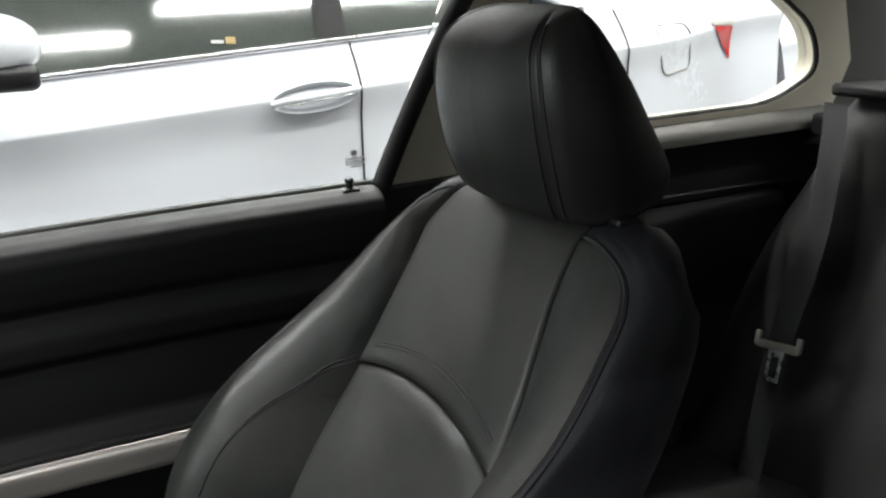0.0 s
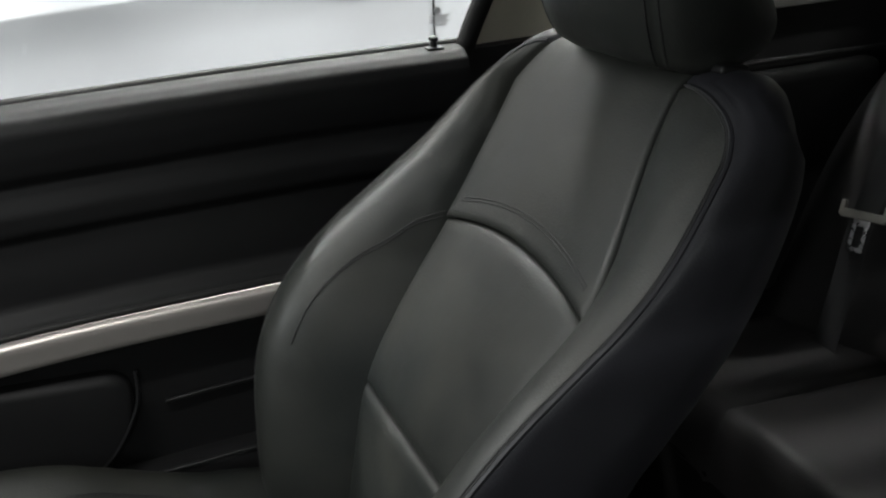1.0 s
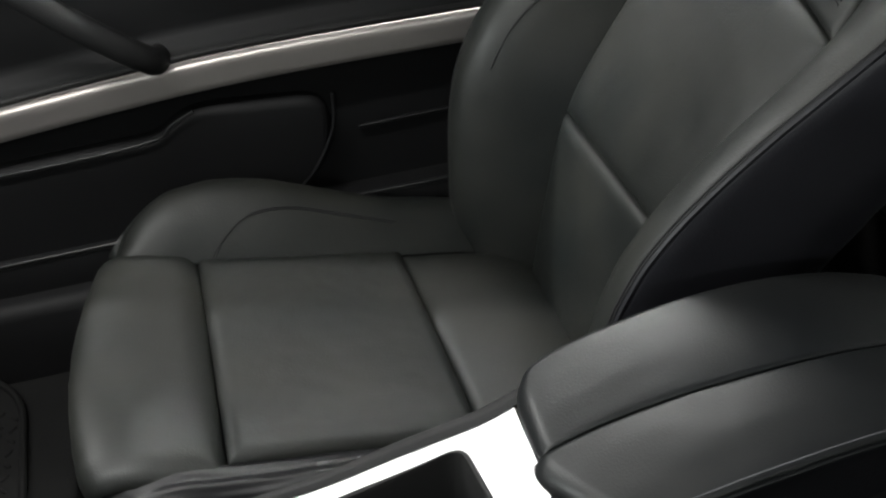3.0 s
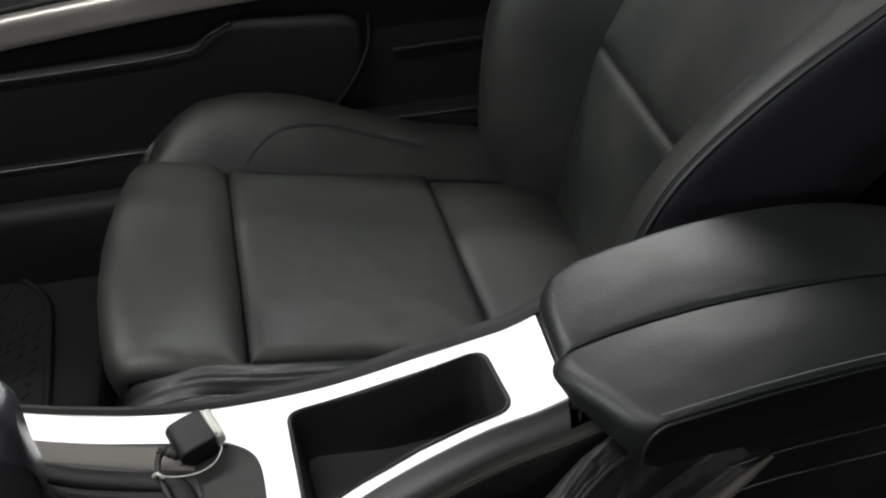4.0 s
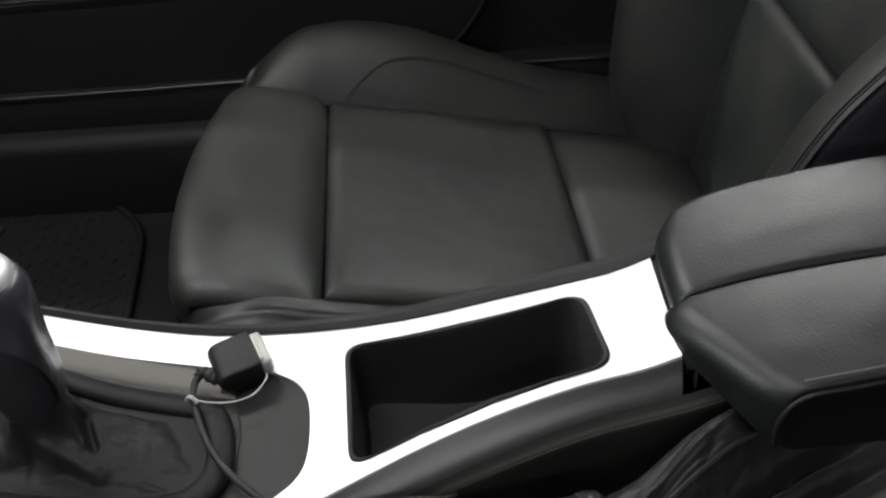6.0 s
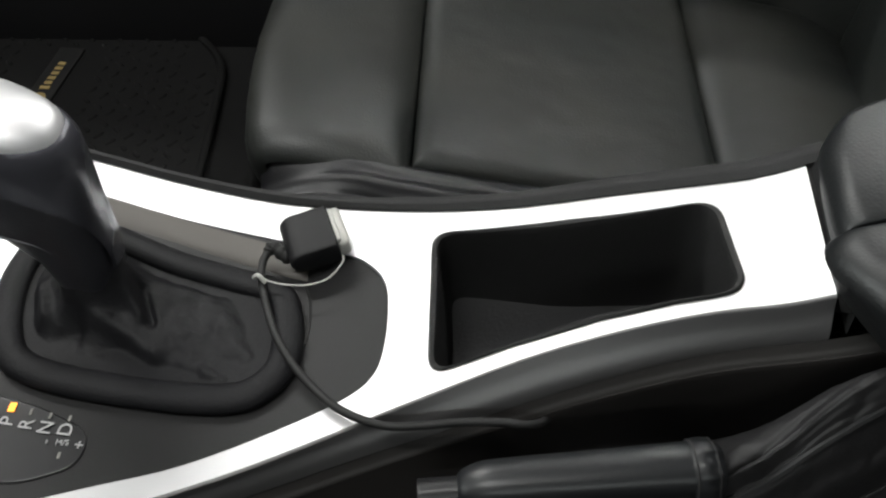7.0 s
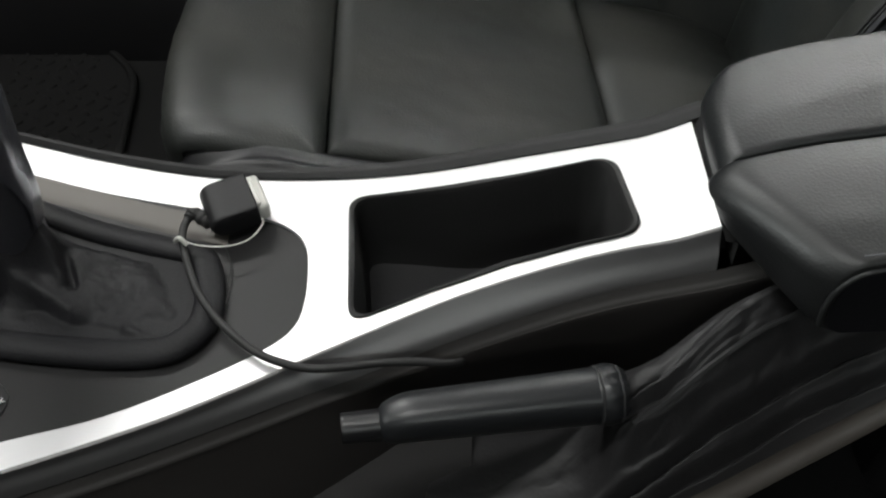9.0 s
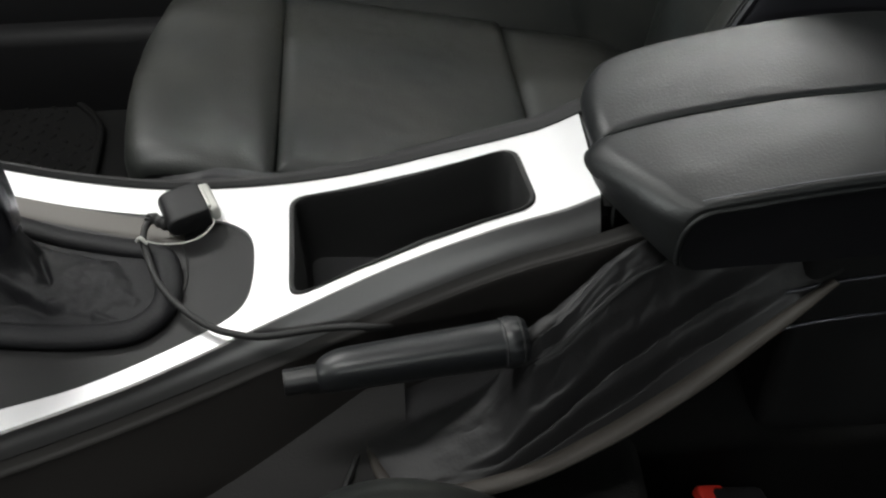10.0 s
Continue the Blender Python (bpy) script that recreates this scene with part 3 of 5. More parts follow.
def bolster_place(sign, lo, hi):
    """Points of a bolster's section between two of its control points, by s over the section and v along the back."""

    def f(s, v):
        pts = section(v, sign)
        a, b = lo(v) if callable(lo) else lo, hi(v) if callable(hi) else hi
        k = a + (b - a) * s
        curve = spline([(a, b, 0) for a, b in pts], (len(pts) - 1) * 4 + 1)
        kk = k * 4
        i = max(0, min(int(kk), len(curve) - 2))
        c = curve[i] + (curve[i + 1] - curve[i]) * (kk - i)
        q, nrm = back_line(v)
        return Vector((q.x, YC + sign * c.x, q.z)) + nrm * c.y, c

    def place(s, v):
        a, c0 = f(s, v)
        e = 0.02
        b, c1 = f(min(1, s + e), v)
        a2, c2 = f(max(0, s - e), v)
        t = (c1 - c2).to_2d()
        t = t.normalized() if t.length > 1e-9 else Vector((1, 0))
        q, nrm = back_line(v)
        return a, (Vector((0, sign * -t.y, 0)) + nrm * t.x).normalized()

    return place


seat = thing("passenger_seat", "black leather sports seat with stitched bolsters and headrest", "car seat", "front seats")
ARCH = lambda u: 0.476 + 0.030 * (1 - (u / 0.15) ** 2)  # noqa: E731
arch_s = lambda s: ARCH(-0.14 + 0.28 * s)  # noqa: E731
backrest = part("backrest", panel(back_place, lambda v: -INS(v), INS, 0.252, arch_s, 70, 64, (0.27, 0.23), groove=0.013, soft=0.020, puff=0.007, wrinkle=0.0005), LEATHER, seat, "smooth middle panel of the backrest")
part("upper_panel", panel(back_place, lambda v: -INS_NEAR(v), lambda v: min(INS(v), OUTS[1](v) - 0.02), arch_s, 0.80, 40, 40, (0.30, 0.30), groove=0.006, soft=0.009, wrinkle=0.0006), LEATHER, backrest)
part("lumbar_panel", panel(back_place, lambda v: -INS(v), INS, -0.04, 0.252, 30, 30, (0.24, 0.28), groove=0.012, soft=0.016, puff=0.004, wrinkle=0.0008), LEATHER, backrest)
for sign in (1, -1):
    part("bolster", panel(bolster_place(sign, 0, EDGE), 0.0, 1.0, -0.04, 0.7215, 30, 80, (0.13, 0.8), groove=0.006, soft=0.008, wrinkle=0.0010, open_sides="b"), LEATHER, backrest)
    part("side_panel", panel(bolster_place(sign, EDGE, 9), 0.0, 1.0, -0.04, 0.82, 40, 80, (0.16, 0.8), groove=0.005, soft=0.008, wrinkle=0.0012, open_sides="btr"), LEATHER_SIDE, backrest, "black vinyl side of the backrest")
    for off, r, mat in ((-0.34, 0.0011, THREAD), (-0.20, 0.0011, THREAD), (0.0, 0.0030, LEATHER_SIDE)):
        pts = [bolster_place(sign, lambda v: max(0.0, EDGE(v) + off), 9)(0.0, v) for v in [-0.02 + 0.66 * k / 20 for k in range(21)] + [0.66, 0.675, 0.688, 0.70, 0.709, 0.716, 0.7205]]
        part("piping", tube([a + b * (0.0004 if r < 0.002 else -0.001) for a, b in pts], r, 110, seg=6), mat, backrest)


def back_rear(s, t):
    v = -0.04 + 0.86 * t
    q, nrm = back_line(v)
    w = 0.5 * (OUTS[1](v) + OUTS[-1](v)) - 0.045
    return Vector((q.x, YC + w * (2 * s - 1), q.z)) - nrm * (DEEP(v) + 0.012 * (1 - (2 * s - 1) ** 2))


part("rear_shell", grid(back_rear, 16, 40), PLASTIC, backrest, "black seat back shell")
for dv in (0.026, 0.030):
    part("stitch_line", tube([(lambda p: p[0] + p[1] * 0.0004)(back_place(u, ARCH(u) + dv)) for u in (-0.135, -0.09, -0.045, 0, 0.045, 0.09, 0.135)], 0.0007, 40, seg=6), THREAD, backrest)
far = bolster_place(1, 0, 5)
for off in (0.0, 0.008):
    pts = [far(s, v + off) for s, v in ((0.12, 0.478), (0.26, 0.450), (0.33, 0.412), (0.40, 0.378), (0.45, 0.340), (0.475, 0.305), (0.48, 0.265))]
    part("stitch_line", tube([a + b * 0.0004 for a, b in pts], 0.0011, 40, seg=6), THREAD, backrest)

# headrest
HEAD_FRONT = key([(0.836, 0.668), (0.840, 0.652), (0.848, 0.638), (0.875, 0.6235), (0.913, 0.6135), (0.954, 0.6075), (0.990, 0.6085), (1.008, 0.6135), (1.024, 0.6265), (1.034, 0.642), (1.040, 0.660), (1.042, 0.675)])
HEAD_REAR = key([(0.836, 0.705), (0.840, 0.740), (0.848, 0.768), (0.860, 0.781), (0.878, 0.783), (0.90, 0.772), (0.934, 0.750), (0.975, 0.726), (1.01, 0.705), (1.03, 0.692), (1.040, 0.684), (1.042, 0.680)])
HEAD_WIDE = key([(0.836, 0.80), (0.842, 0.88), (0.86, 0.95), (0.90, 1.0), (0.95, 1.0), (0.985, 0.95), (1.008, 0.885), (1.024, 0.80), (1.034, 0.70), (1.040, 0.58), (1.042, 0.48)])


def headrest_ring(z, count=240):
    """A level section of the headrest: flat front between two seams, flat sides that taper to the rear."""
    f, r, w = HEAD_FRONT(z), HEAD_REAR(z), HEAD_WIDE(z)
    d = r - f
    half = [(0.0, -0.05 * d), (0.055, -0.035 * d), (0.092, 0.02 * d), (0.108, 0.07 * d), (0.124, 0.18 * d), (0.134, 0.40 * d), (0.130, 0.66 * d), (0.112, 0.88 * d), (0.078, 0.985 * d), (0.0, 1.01 * d)]
    loop = spline([(f + b, a * w, 0) for a, b in half] + [(f + b, -a * w, 0) for a, b in half[-2::-1]], count + 1)[:-1]
    out = []
    for q in loop:
        sink = 0.0034 * math.exp(-(((abs(q.y) / w - 0.102) / 0.0042) ** 2)) if q.x < f + 0.3 * d else 0.0
        out.append(Vector((q.x + sink, YC + 0.003 + q.y, z + 0.0006 * noise.noise(Vector((q.x * 30, q.y * 30, z * 30))))))
    return out


levels = [0.836, 0.8368, 0.838, 0.840, 0.843, 0.847, 0.852, 0.858] + [0.866 + 0.142 * k / 24 for k in range(25)] + [1.014, 1.020, 1.026, 1.031, 1.035, 1.038, 1.040, 1.0412, 1.042]
headrest = part("headrest", loft([headrest_ring(z) for z in levels]), LEATHER, seat, "rounded black leather headrest")
for side in (1, -1):
    for off in (0.0965, 0.1085):
        pts = []
        for z in [0.845 + 0.182 * k / 20 for k in range(21)]:
            ring = headrest_ring(z)
            w, f, r = HEAD_WIDE(z), HEAD_FRONT(z), HEAD_REAR(z)
            q = min((q for q in ring if q.x < f + 0.35 * (r - f)), key=lambda q: abs((q.y - YC - 0.003) * side - off * w))
            pts.append(Vector((q.x - 0.0002, YC + 0.003 + side * off * w, z)))
        part("seam", tube(pts, 0.0010, 60, seg=6), THREAD, headrest)
for y in (-0.06, 0.06):
    part("headrest_post", tube([(0.722, YC + y, 0.80), (0.715, YC + y, 0.86)], 0.006, 6, seg=12), CHROME, headrest, "chrome headrest post")
part("post_collar", rbox(0.034, 0.026, 0.010, 0.004, at=(0.700, YC - 0.118, 0.842), turn=(0, 8, 0)), PLASTIC_GLOSS, headrest, "black release collar")

# cushion
CUSH = spline([(x, 0, z) for x, z in ((-0.150, 0.16), (-0.176, 0.22), (-0.190, 0.275), (-0.193, 0.315), (-0.178, 0.338), (-0.140, 0.340), (-0.09, 0.328), (-0.05, 0.316), (0.05, 0.295), (0.14, 0.277), (0.20, 0.265), (0.28, 0.248), (0.36, 0.225), (0.42, 0.20))], 200)
CV = [0.0]
for k in range(1, len(CUSH)):
    CV.append(CV[-1] + (CUSH[k] - CUSH[k - 1]).length)
v_at = lambda x: CV[next(k for k in range(80, len(CUSH)) if CUSH[k].x >= x)]  # noqa: E731
V_GAP, V_MID, V_END = v_at(-0.052), v_at(0.197), v_at(0.41)


def cush_line(v):
    i = int(np.clip(np.searchsorted(CV, v) - 1, 0, len(CV) - 2))
    t = (v - CV[i]) / (CV[i + 1] - CV[i])
    d = (CUSH[min(i + 3, len(CUSH) - 1)] - CUSH[max(i - 2, 0)]).normalized()
    return CUSH[i] + (CUSH[i + 1] - CUSH[i]) * t, Vector((-d.z, 0, d.x))


def cush_place(u, v):
    q, nrm = cush_line(v)
    w = smooth01((V_GAP - v) / (V_GAP - 0.05))
    return Vector((q.x + w * 0.9 * u * u, YC + 0.012 + u, q.z - w * 0.25 * u * u)), nrm


cushion = part("cushion", panel(cush_place, -0.165, 0.168, lambda s: V_GAP + 0.009 - 0.017 * s, lambda s: V_MID + 0.011 - 0.018 * s, 100, 84, (0.33, 0.25), groove=0.012, soft=0.016, puff=0.006, wrinkle=0.0006), LEATHER, seat, "flat leather seat cushion")
part("thigh_support", panel(cush_place, lambda v: -0.180 + 0.05 * smooth01((0.13 - v) / 0.12), 0.185, 0.02, lambda s: V_GAP + 0.009 - 0.017 * s, 60, 60, (0.36, 0.28), groove=0.017, soft=0.030, puff=0.006, wrinkle=0.0007), LEATHER, cushion, "rounded front thigh support")
part("rear_panel", panel(cush_place, -0.150, 0.158, lambda s: V_MID + 0.011 - 0.018 * s, V_END, 60, 44, (0.30, 0.2), groove=0.012, soft=0.020, puff=0.013, wrinkle=0.0007), LEATHER, cushion)

FAR_RISE = key([(-0.17, -0.030), (-0.13, 0.020), (-0.09, 0.045), (-0.03, 0.062), (0.05, 0.060), (0.12, 0.045), (0.20, 0.034), (0.30, 0.032), (0.40, 0.02)])
FAR_OUT = key([(-0.17, 0.565), (-0.13, 0.60), (-0.08, 0.632), (-0.02, 0.648), (0.08, 0.645), (0.18, 0.632), (0.30, 0.625), (0.42, 0.60)])
BASE_Z = key([(-0.19, 0.318), (-0.15, 0.334), (-0.09, 0.328), (-0.05, 0.316), (0.05, 0.295), (0.14, 0.277), (0.20, 0.265), (0.28, 0.248), (0.36, 0.225), (0.42, 0.20)])


def far_bolster(s, x):
    yo, b, z = FAR_OUT(x), FAR_RISE(x), BASE_Z(x)
    yi = YC + 0.012 + 0.160
    w = yo - yi
    pts = [(yi, z - 0.010), (yi + 0.10 * w, z + 0.12 * b), (yi + 0.35 * w, z + 0.70 * b), (yi + 0.62 * w, z + b), (yi + 0.86 * w, z + 0.86 * b), (yo, z + 0.3 * b), (yo + 0.006, z - 0.06), (yo - 0.01, 0.10)]
    c = spline([(a, b_, 0) for a, b_ in pts], 57)
    k = s * 56
    i = min(int(k), 55)
    q = c[i] + (c[i + 1] - c[i]) * (k - i)
    d = (c[i + 1] - c[i]).normalized()
    return Vector((x, q.x, q.y)), Vector((0, -d.y, d.x))


part("side_bolster", panel(far_bolster, 0.0, 1.0, -0.165, 0.41, 44, 50, (0.3, 0.6), groove=0.006, soft=0.010, wrinkle=0.0010, open_sides="rtb"), LEATHER, cushion)
for s0 in (0.0, 0.012):
    pts = [far_bolster(s, x + s0 * 0.4) for s, x in ((0.02 + s0, -0.045), (0.10 + s0, -0.040), (0.19 + s0, -0.022), (0.26 + s0, 0.01), (0.30 + s0, 0.06), (0.30 + s0, 0.12), (0.27 + s0, 0.19))]
    part("stitch_line", tube([a + b * 0.0004 for a, b in pts], 0.0012, 50, seg=6), THREAD, cushion)


# folds of the cushion's loose side: place across, drift along x, width, height, from x, to x
SIDE_FOLDS = ((0.176, -0.03, 0.007, 0.0055, -0.15, 0.16), (0.160, -0.05, 0.0032, -0.0070, -0.12, 0.12), (0.151, -0.05, 0.0045, 0.0055, -0.14, 0.18), (0.141, -0.04, 0.0030, -0.0075, -0.13, 0.10), (0.132, -0.03, 0.0045, 0.0045, -0.15, 0.14), (0.122, -0.03, 0.0030, -0.0050, -0.12, 0.10))


def near_bolster(s, x):
    z, yi = BASE_Z(x), YC + 0.012 - 0.158
    b = key([(-0.17, -0.040), (-0.10, -0.016), (0.0, -0.006), (0.10, 0.004), (0.25, 0.024), (0.42, 0.02)])(x)
    pts = [(yi, z - 0.016), (yi - 0.012, z - 0.004 + 0.2 * b), (yi - 0.03, z + 0.8 * b), (yi - 0.05, z + 0.9 * b), (yi - 0.075, z + 0.4 * b), (yi - 0.088, z - 0.03), (yi - 0.085, z - 0.10), (yi - 0.075, 0.12)]
    c = spline([(a, b_, 0) for a, b_ in pts], 57)
    k = s * 56
    i = min(int(k), 55)
    q = c[i] + (c[i + 1] - c[i]) * (k - i)
    d = (c[i + 1] - c[i]).normalized()
    fold = 0.0
    for y0, run, wide, high, x0, x1 in SIDE_FOLDS:
        yr = y0 + run * x
        fold += high * math.exp(-(((q.x - yr) / wide) ** 2)) * smooth01((x - x0) / 0.07) * smooth01((x1 - x) / 0.10)
    fold += 0.0012 * noise.noise(Vector((x * 9, q.x * 160, 2.0))) * smooth01((0.16 - x) / 0.1)
    nrm = Vector((0, d.y, -d.x)) * (1 if d.y * 0 - d.x > 0 else -1)
    return Vector((x, q.x, q.y)) + nrm * fold, nrm


part("side_bolster", panel(near_bolster, 0.0, 1.0, -0.165, 0.41, 150, 60, (0.25, 0.6), groove=0.006, soft=0.010, wrinkle=0.0006, open_sides="rt"), FOLD_LEATHER, cushion, "creased leather side of the cushion")
part("seat_base", rbox(0.50, 0.42, 0.16, 0.02, at=(0.14, YC, 0.11)), PLASTIC, seat, "black plastic seat base")
for y in (YC - 0.17, YC + 0.17):
    part("seat_rail", rbox(0.62, 0.03, 0.04, 0.005, at=(0.12, y, 0.04)), STEEL, seat)

# ---------------------------------------------------------------- centre console
ZC = lambda x, y=0.0: 0.623 * x * x + 0.133 * x + 0.4006 if x > -0.25 else 0.4063 - 0.178 * (x + 0.25)  # noqa: E731
ZT = lambda x, y=0.0: ZC(x) + 0.005 * smooth01((x - 0.172) / 0.03)  # noqa: E731
FAR = key([(-0.60, 0.16), (-0.40, 0.128), (-0.228, 0.1005), (-0.17, 0.089), (-0.105, 0.077), (-0.06, 0.0725), (-0.015, 0.069), (0.037, 0.0665), (0.11, 0.066), (0.20, 0.0575)])
NEAR = key([(-0.60, -0.33), (-0.40, -0.243), (-0.30, -0.203), (-0.167, -0.143), (-0.113, -0.119), (-0.033, -0.084), (0.009, -0.068), (0.075, -0.046), (0.142, -0.0335), (0.202, -0.0345)])
xs = list(np.linspace(-0.60, 0.1975, 60))
inner = [(-0.60, 0.142), (-0.40, 0.105), (-0.21, 0.0695), (-0.158, 0.0585), (-0.106, 0.048), (-0.060, 0.0375), (-0.040, 0.0265), (-0.0295, 0.012), (-0.0255, -0.010), (-0.0250, -0.034), (-0.0285, -0.050), (-0.040, -0.063), (-0.069, -0.081), (-0.12, -0.107), (-0.175, -0.127), (-0.30, -0.178), (-0.40, -0.216), (-0.60, -0.300)]
inner = [q.to_2d() for q in spline([(a, b, 0) for a, b in inner], 90)]
ROLL = key([(-0.60, 0.0015), (-0.10, 0.0015), (-0.05, 0.004), (-0.015, 0.007), (0.035, 0.0105), (0.09, 0.0105), (0.15, 0.008), (0.20, 0.005)])
trim_loop = [Vector((x, FAR(x))) for x in xs] + [Vector((x, NEAR(x) + ROLL(x))) for x in xs[::-1]] + inner[::-1]
TRAY = densify(rounded([(-0.0065, 0.0505), (0.075, 0.0515), (0.154, 0.0495), (0.1625, -0.0165), (0.128, -0.0175), (0.09, -0.0225), (0.045, -0.0345), (0.001, -0.0510)], [0.013, 0, 0.014, 0.013, 0, 0, 0, 0.013]), 0.006)
console = thing("centre_console", "dark centre console with satin silver trim and open tray", "console")
trim = part("trim_plate", sheet(trim_loop, [TRAY], ZT, 0.004), SILVER, console, "satin silver console trim")


def trim_roll(s, t):
    x = -0.60 + 0.7975 * s
    r = ROLL(x)
    prof = spline([(r, 0, 0), (r - 0.0007, -0.0001, 0), (r - 0.0014, -0.0005, 0), (r - 0.0021, -0.0014, 0), (0.60 * r - 0.0024, -0.0066, 0), (0.22 * r - 0.0046, -0.0128, 0), (-0.0062, -0.020, 0)], 25)[round(t * 24)]
    return Vector((x, NEAR(x) + prof.x, ZT(x) + prof.y * (0.8 + 0.45 * smooth01((x + 0.05) / 0.25))))


part("trim_edge", grid(trim_roll, 80, 24), SILVER_SHADED, console, "rolled lower edge of the silver trim, shade in its colour")
part("trim_end", grid(lambda s, t: Vector((0.1977 + 0.007 * smooth01(t / 0.5), NEAR(0.2) - 0.005 + (FAR(0.2) - NEAR(0.2) + 0.005) * s, ZT(0.1975) - 0.0005 - 0.003 * t - 0.03 * max(0.0, t - 0.5))), 4, 12), RUBBER, console, "black gap piece behind the trim")


def side_skirt(s, t):
    x = -0.60 + 0.85 * s
    y0, z0 = NEAR(x) - 0.006, ZC(x) - 0.020
    wide = key([(-0.6, 0.05), (-0.05, 0.060), (0.08, 0.016), (0.25, 0.010)])(x)
    prof = spline([(0, 0.003, 0), (-0.003, -0.001, 0), (-0.006, -0.004, 0), (-0.008, -0.012, 0), (-wide * 0.55, -0.09, 0), (-wide, -0.22, 0), (-wide, -0.33, 0)], 37)[round(t * 36)]
    return Vector((x, y0 + prof.x, z0 + prof.y))


part("side_panel", grid(side_skirt, 70, 36), PLASTIC_BROWN, console, "dark plastic console side")


def far_rim(s, t):
    x = -0.60 + 0.806 * s
    w = key([(-0.6, 0.009), (-0.2, 0.008), (0.0, 0.013), (0.1, 0.017), (0.2, 0.017)])(x)
    prof = [(0, -0.003), (0.001, 0.0015), (0.3, 0.0045), (0.7, 0.004), (1.0, -0.002), (1.05, -0.02), (1.05, -0.25)]
    k = t * 6
    i = min(int(k), 5)
    a = prof[i][0] + (prof[i + 1][0] - prof[i][0]) * (k - i)
    b = prof[i][1] + (prof[i + 1][1] - prof[i][1]) * (k - i)
    return Vector((x, FAR(x) + a * w, ZT(x) + b))


part("rim", grid(far_rim, 70, 24), PLASTIC, console, "black padded rim beside the silver trim")
part("gear_plate", sheet([q for q in inner], [], lambda x, y: ZC(x) - 0.0035 + 0.10 * max(0, y - 0.02 - 0.10 * max(0, -x - 0.1)), 0.02), PLATE_BLACK, console, "dark plastic plate round the gear lever")

STRIP = [(-0.30, 0.086), (-0.21, 0.0695), (-0.158, 0.0570), (-0.106, 0.0440), (-0.075, 0.0370)]
strip_y = key(STRIP)


def strip_z(x, t):
    y = strip_y(x) - 0.0225 * t
    plate = ZC(x) - 0.0035 + 0.10 * max(0, y - 0.02 - 0.10 * max(0, -x - 0.1))
    return max(ZC(x) - 0.0014 * t, plate + 0.0010) - 0.004 * t ** 8


part("plate_flank", grid(lambda s, t: Vector((-0.30 + 0.222 * s, strip_y(-0.30 + 0.222 * s) - 0.0225 * t, strip_z(-0.30 + 0.222 * s, t))), 30, 10), STRIP_TINTED, console, "satin strip beside the boot, coloured like its brownish reflection")


def tray_wall(s, t):
    i = s * len(TRAY)
    a, b = TRAY[int(i) % len(TRAY)], TRAY[(int(i) + 1) % len(TRAY)]
    q = a + (b - a) * (i - int(i))
    mid = Vector((0.07, 0.008))
    ins = [(0.0, 0.0012), (0.0012, 0.002), (0.0028, 0.0012), (0.0036, -0.002), (0.0045, -0.012), (0.007, -0.7), (0.011, -1.0)]
    k = t * 6
    j = min(int(k), 5)
    d = ins[j][0] + (ins[j + 1][0] - ins[j][0]) * (k - j)
    z = ins[j][1] + (ins[j + 1][1] - ins[j][1]) * (k - j)
    p = q + (mid - q).normalized() * d * 1.2
    return Vector((p.x, p.y, ZC(q.x) + z if z > -0.013 else ZC(q.x) - 0.012 + (0.338 - ZC(q.x) + 0.012) * (-0.012 - z) / 0.988))


tray = part("tray", grid(tray_wall, len(TRAY), 24), RUBBER, console, "black open storage tray")
part("tray_floor", sheet([q + (Vector((0.07, 0.008)) - q).normalized() * 0.006 for q in TRAY], [], lambda x, y: 0.3465, 0.004), TRAY_GREY, tray)
part("trim_bridge", sheet(densify(rounded([(-0.250, 0.062), (-0.252, -0.012), (-0.264, -0.045), (-0.30, -0.060), (-0.42, -0.070), (-0.42, 0.100), (-0.27, 0.075)], [0.006, 0.03, 0.03, 0.02, 0, 0, 0.01]), 0.01), [], lambda x, y: ZC(x) + 0.0012, 0.004), SILVER, console, "satin silver bridge before the gear lever")

# selector display beside the lever
display = part("selector_display", block(rounded([(-0.262, -0.118), (-0.262, -0.070), (-0.205, -0.078), (-0.172, -0.090), (-0.172, -0.110), (-0.20, -0.124)][::-1], 0.012), lambda x, y: ZC(x) - 0.006, lambda x, y: ZC(x) - 0.0022, 0.001), PLASTIC_GLOSS, console, "glossy black gear selector display")


def lettering(text, x, y, size, turn, parent, material=INK_WHITE):
    cu = bpy.data.curves.new("letter", "FONT")
    cu.body, cu.size, cu.extrude, cu.align_x, cu.align_y = text, size, 0.0002, "CENTER", "CENTER"
    ob = bpy.data.objects.new("letter", cu)
    scene.collection.objects.link(ob)
    bpy.context.view_layer.update()
    me = bpy.data.meshes.new_from_object(ob.evaluated_get(bpy.context.evaluated_depsgraph_get()))
    bpy.data.objects.remove(ob)
    slope = math.degrees(math.atan(1.246 * x + 0.133))
    me.transform(pose(x, y, ZC(x) - 0.0014, 0, -slope, 0) @ pose(0, 0, 0, 0, 0, turn))
    return part("letter", me, material, parent)


for text, x, y, size in (("P", -0.2155, -0.0900, 0.0105), ("R", -0.2053, -0.0905, 0.0105), ("N", -0.1950, -0.0910, 0.0105), ("D", -0.1845, -0.0910, 0.0105), ("M/S", -0.1838, -0.0985, 0.0046), ("+", -0.1745, -0.0988, 0.0085), ("-", -0.1925, -0.0988, 0.0085)):
    lettering(text, x, y, size, 88 if text != "M/S" else 5, display)
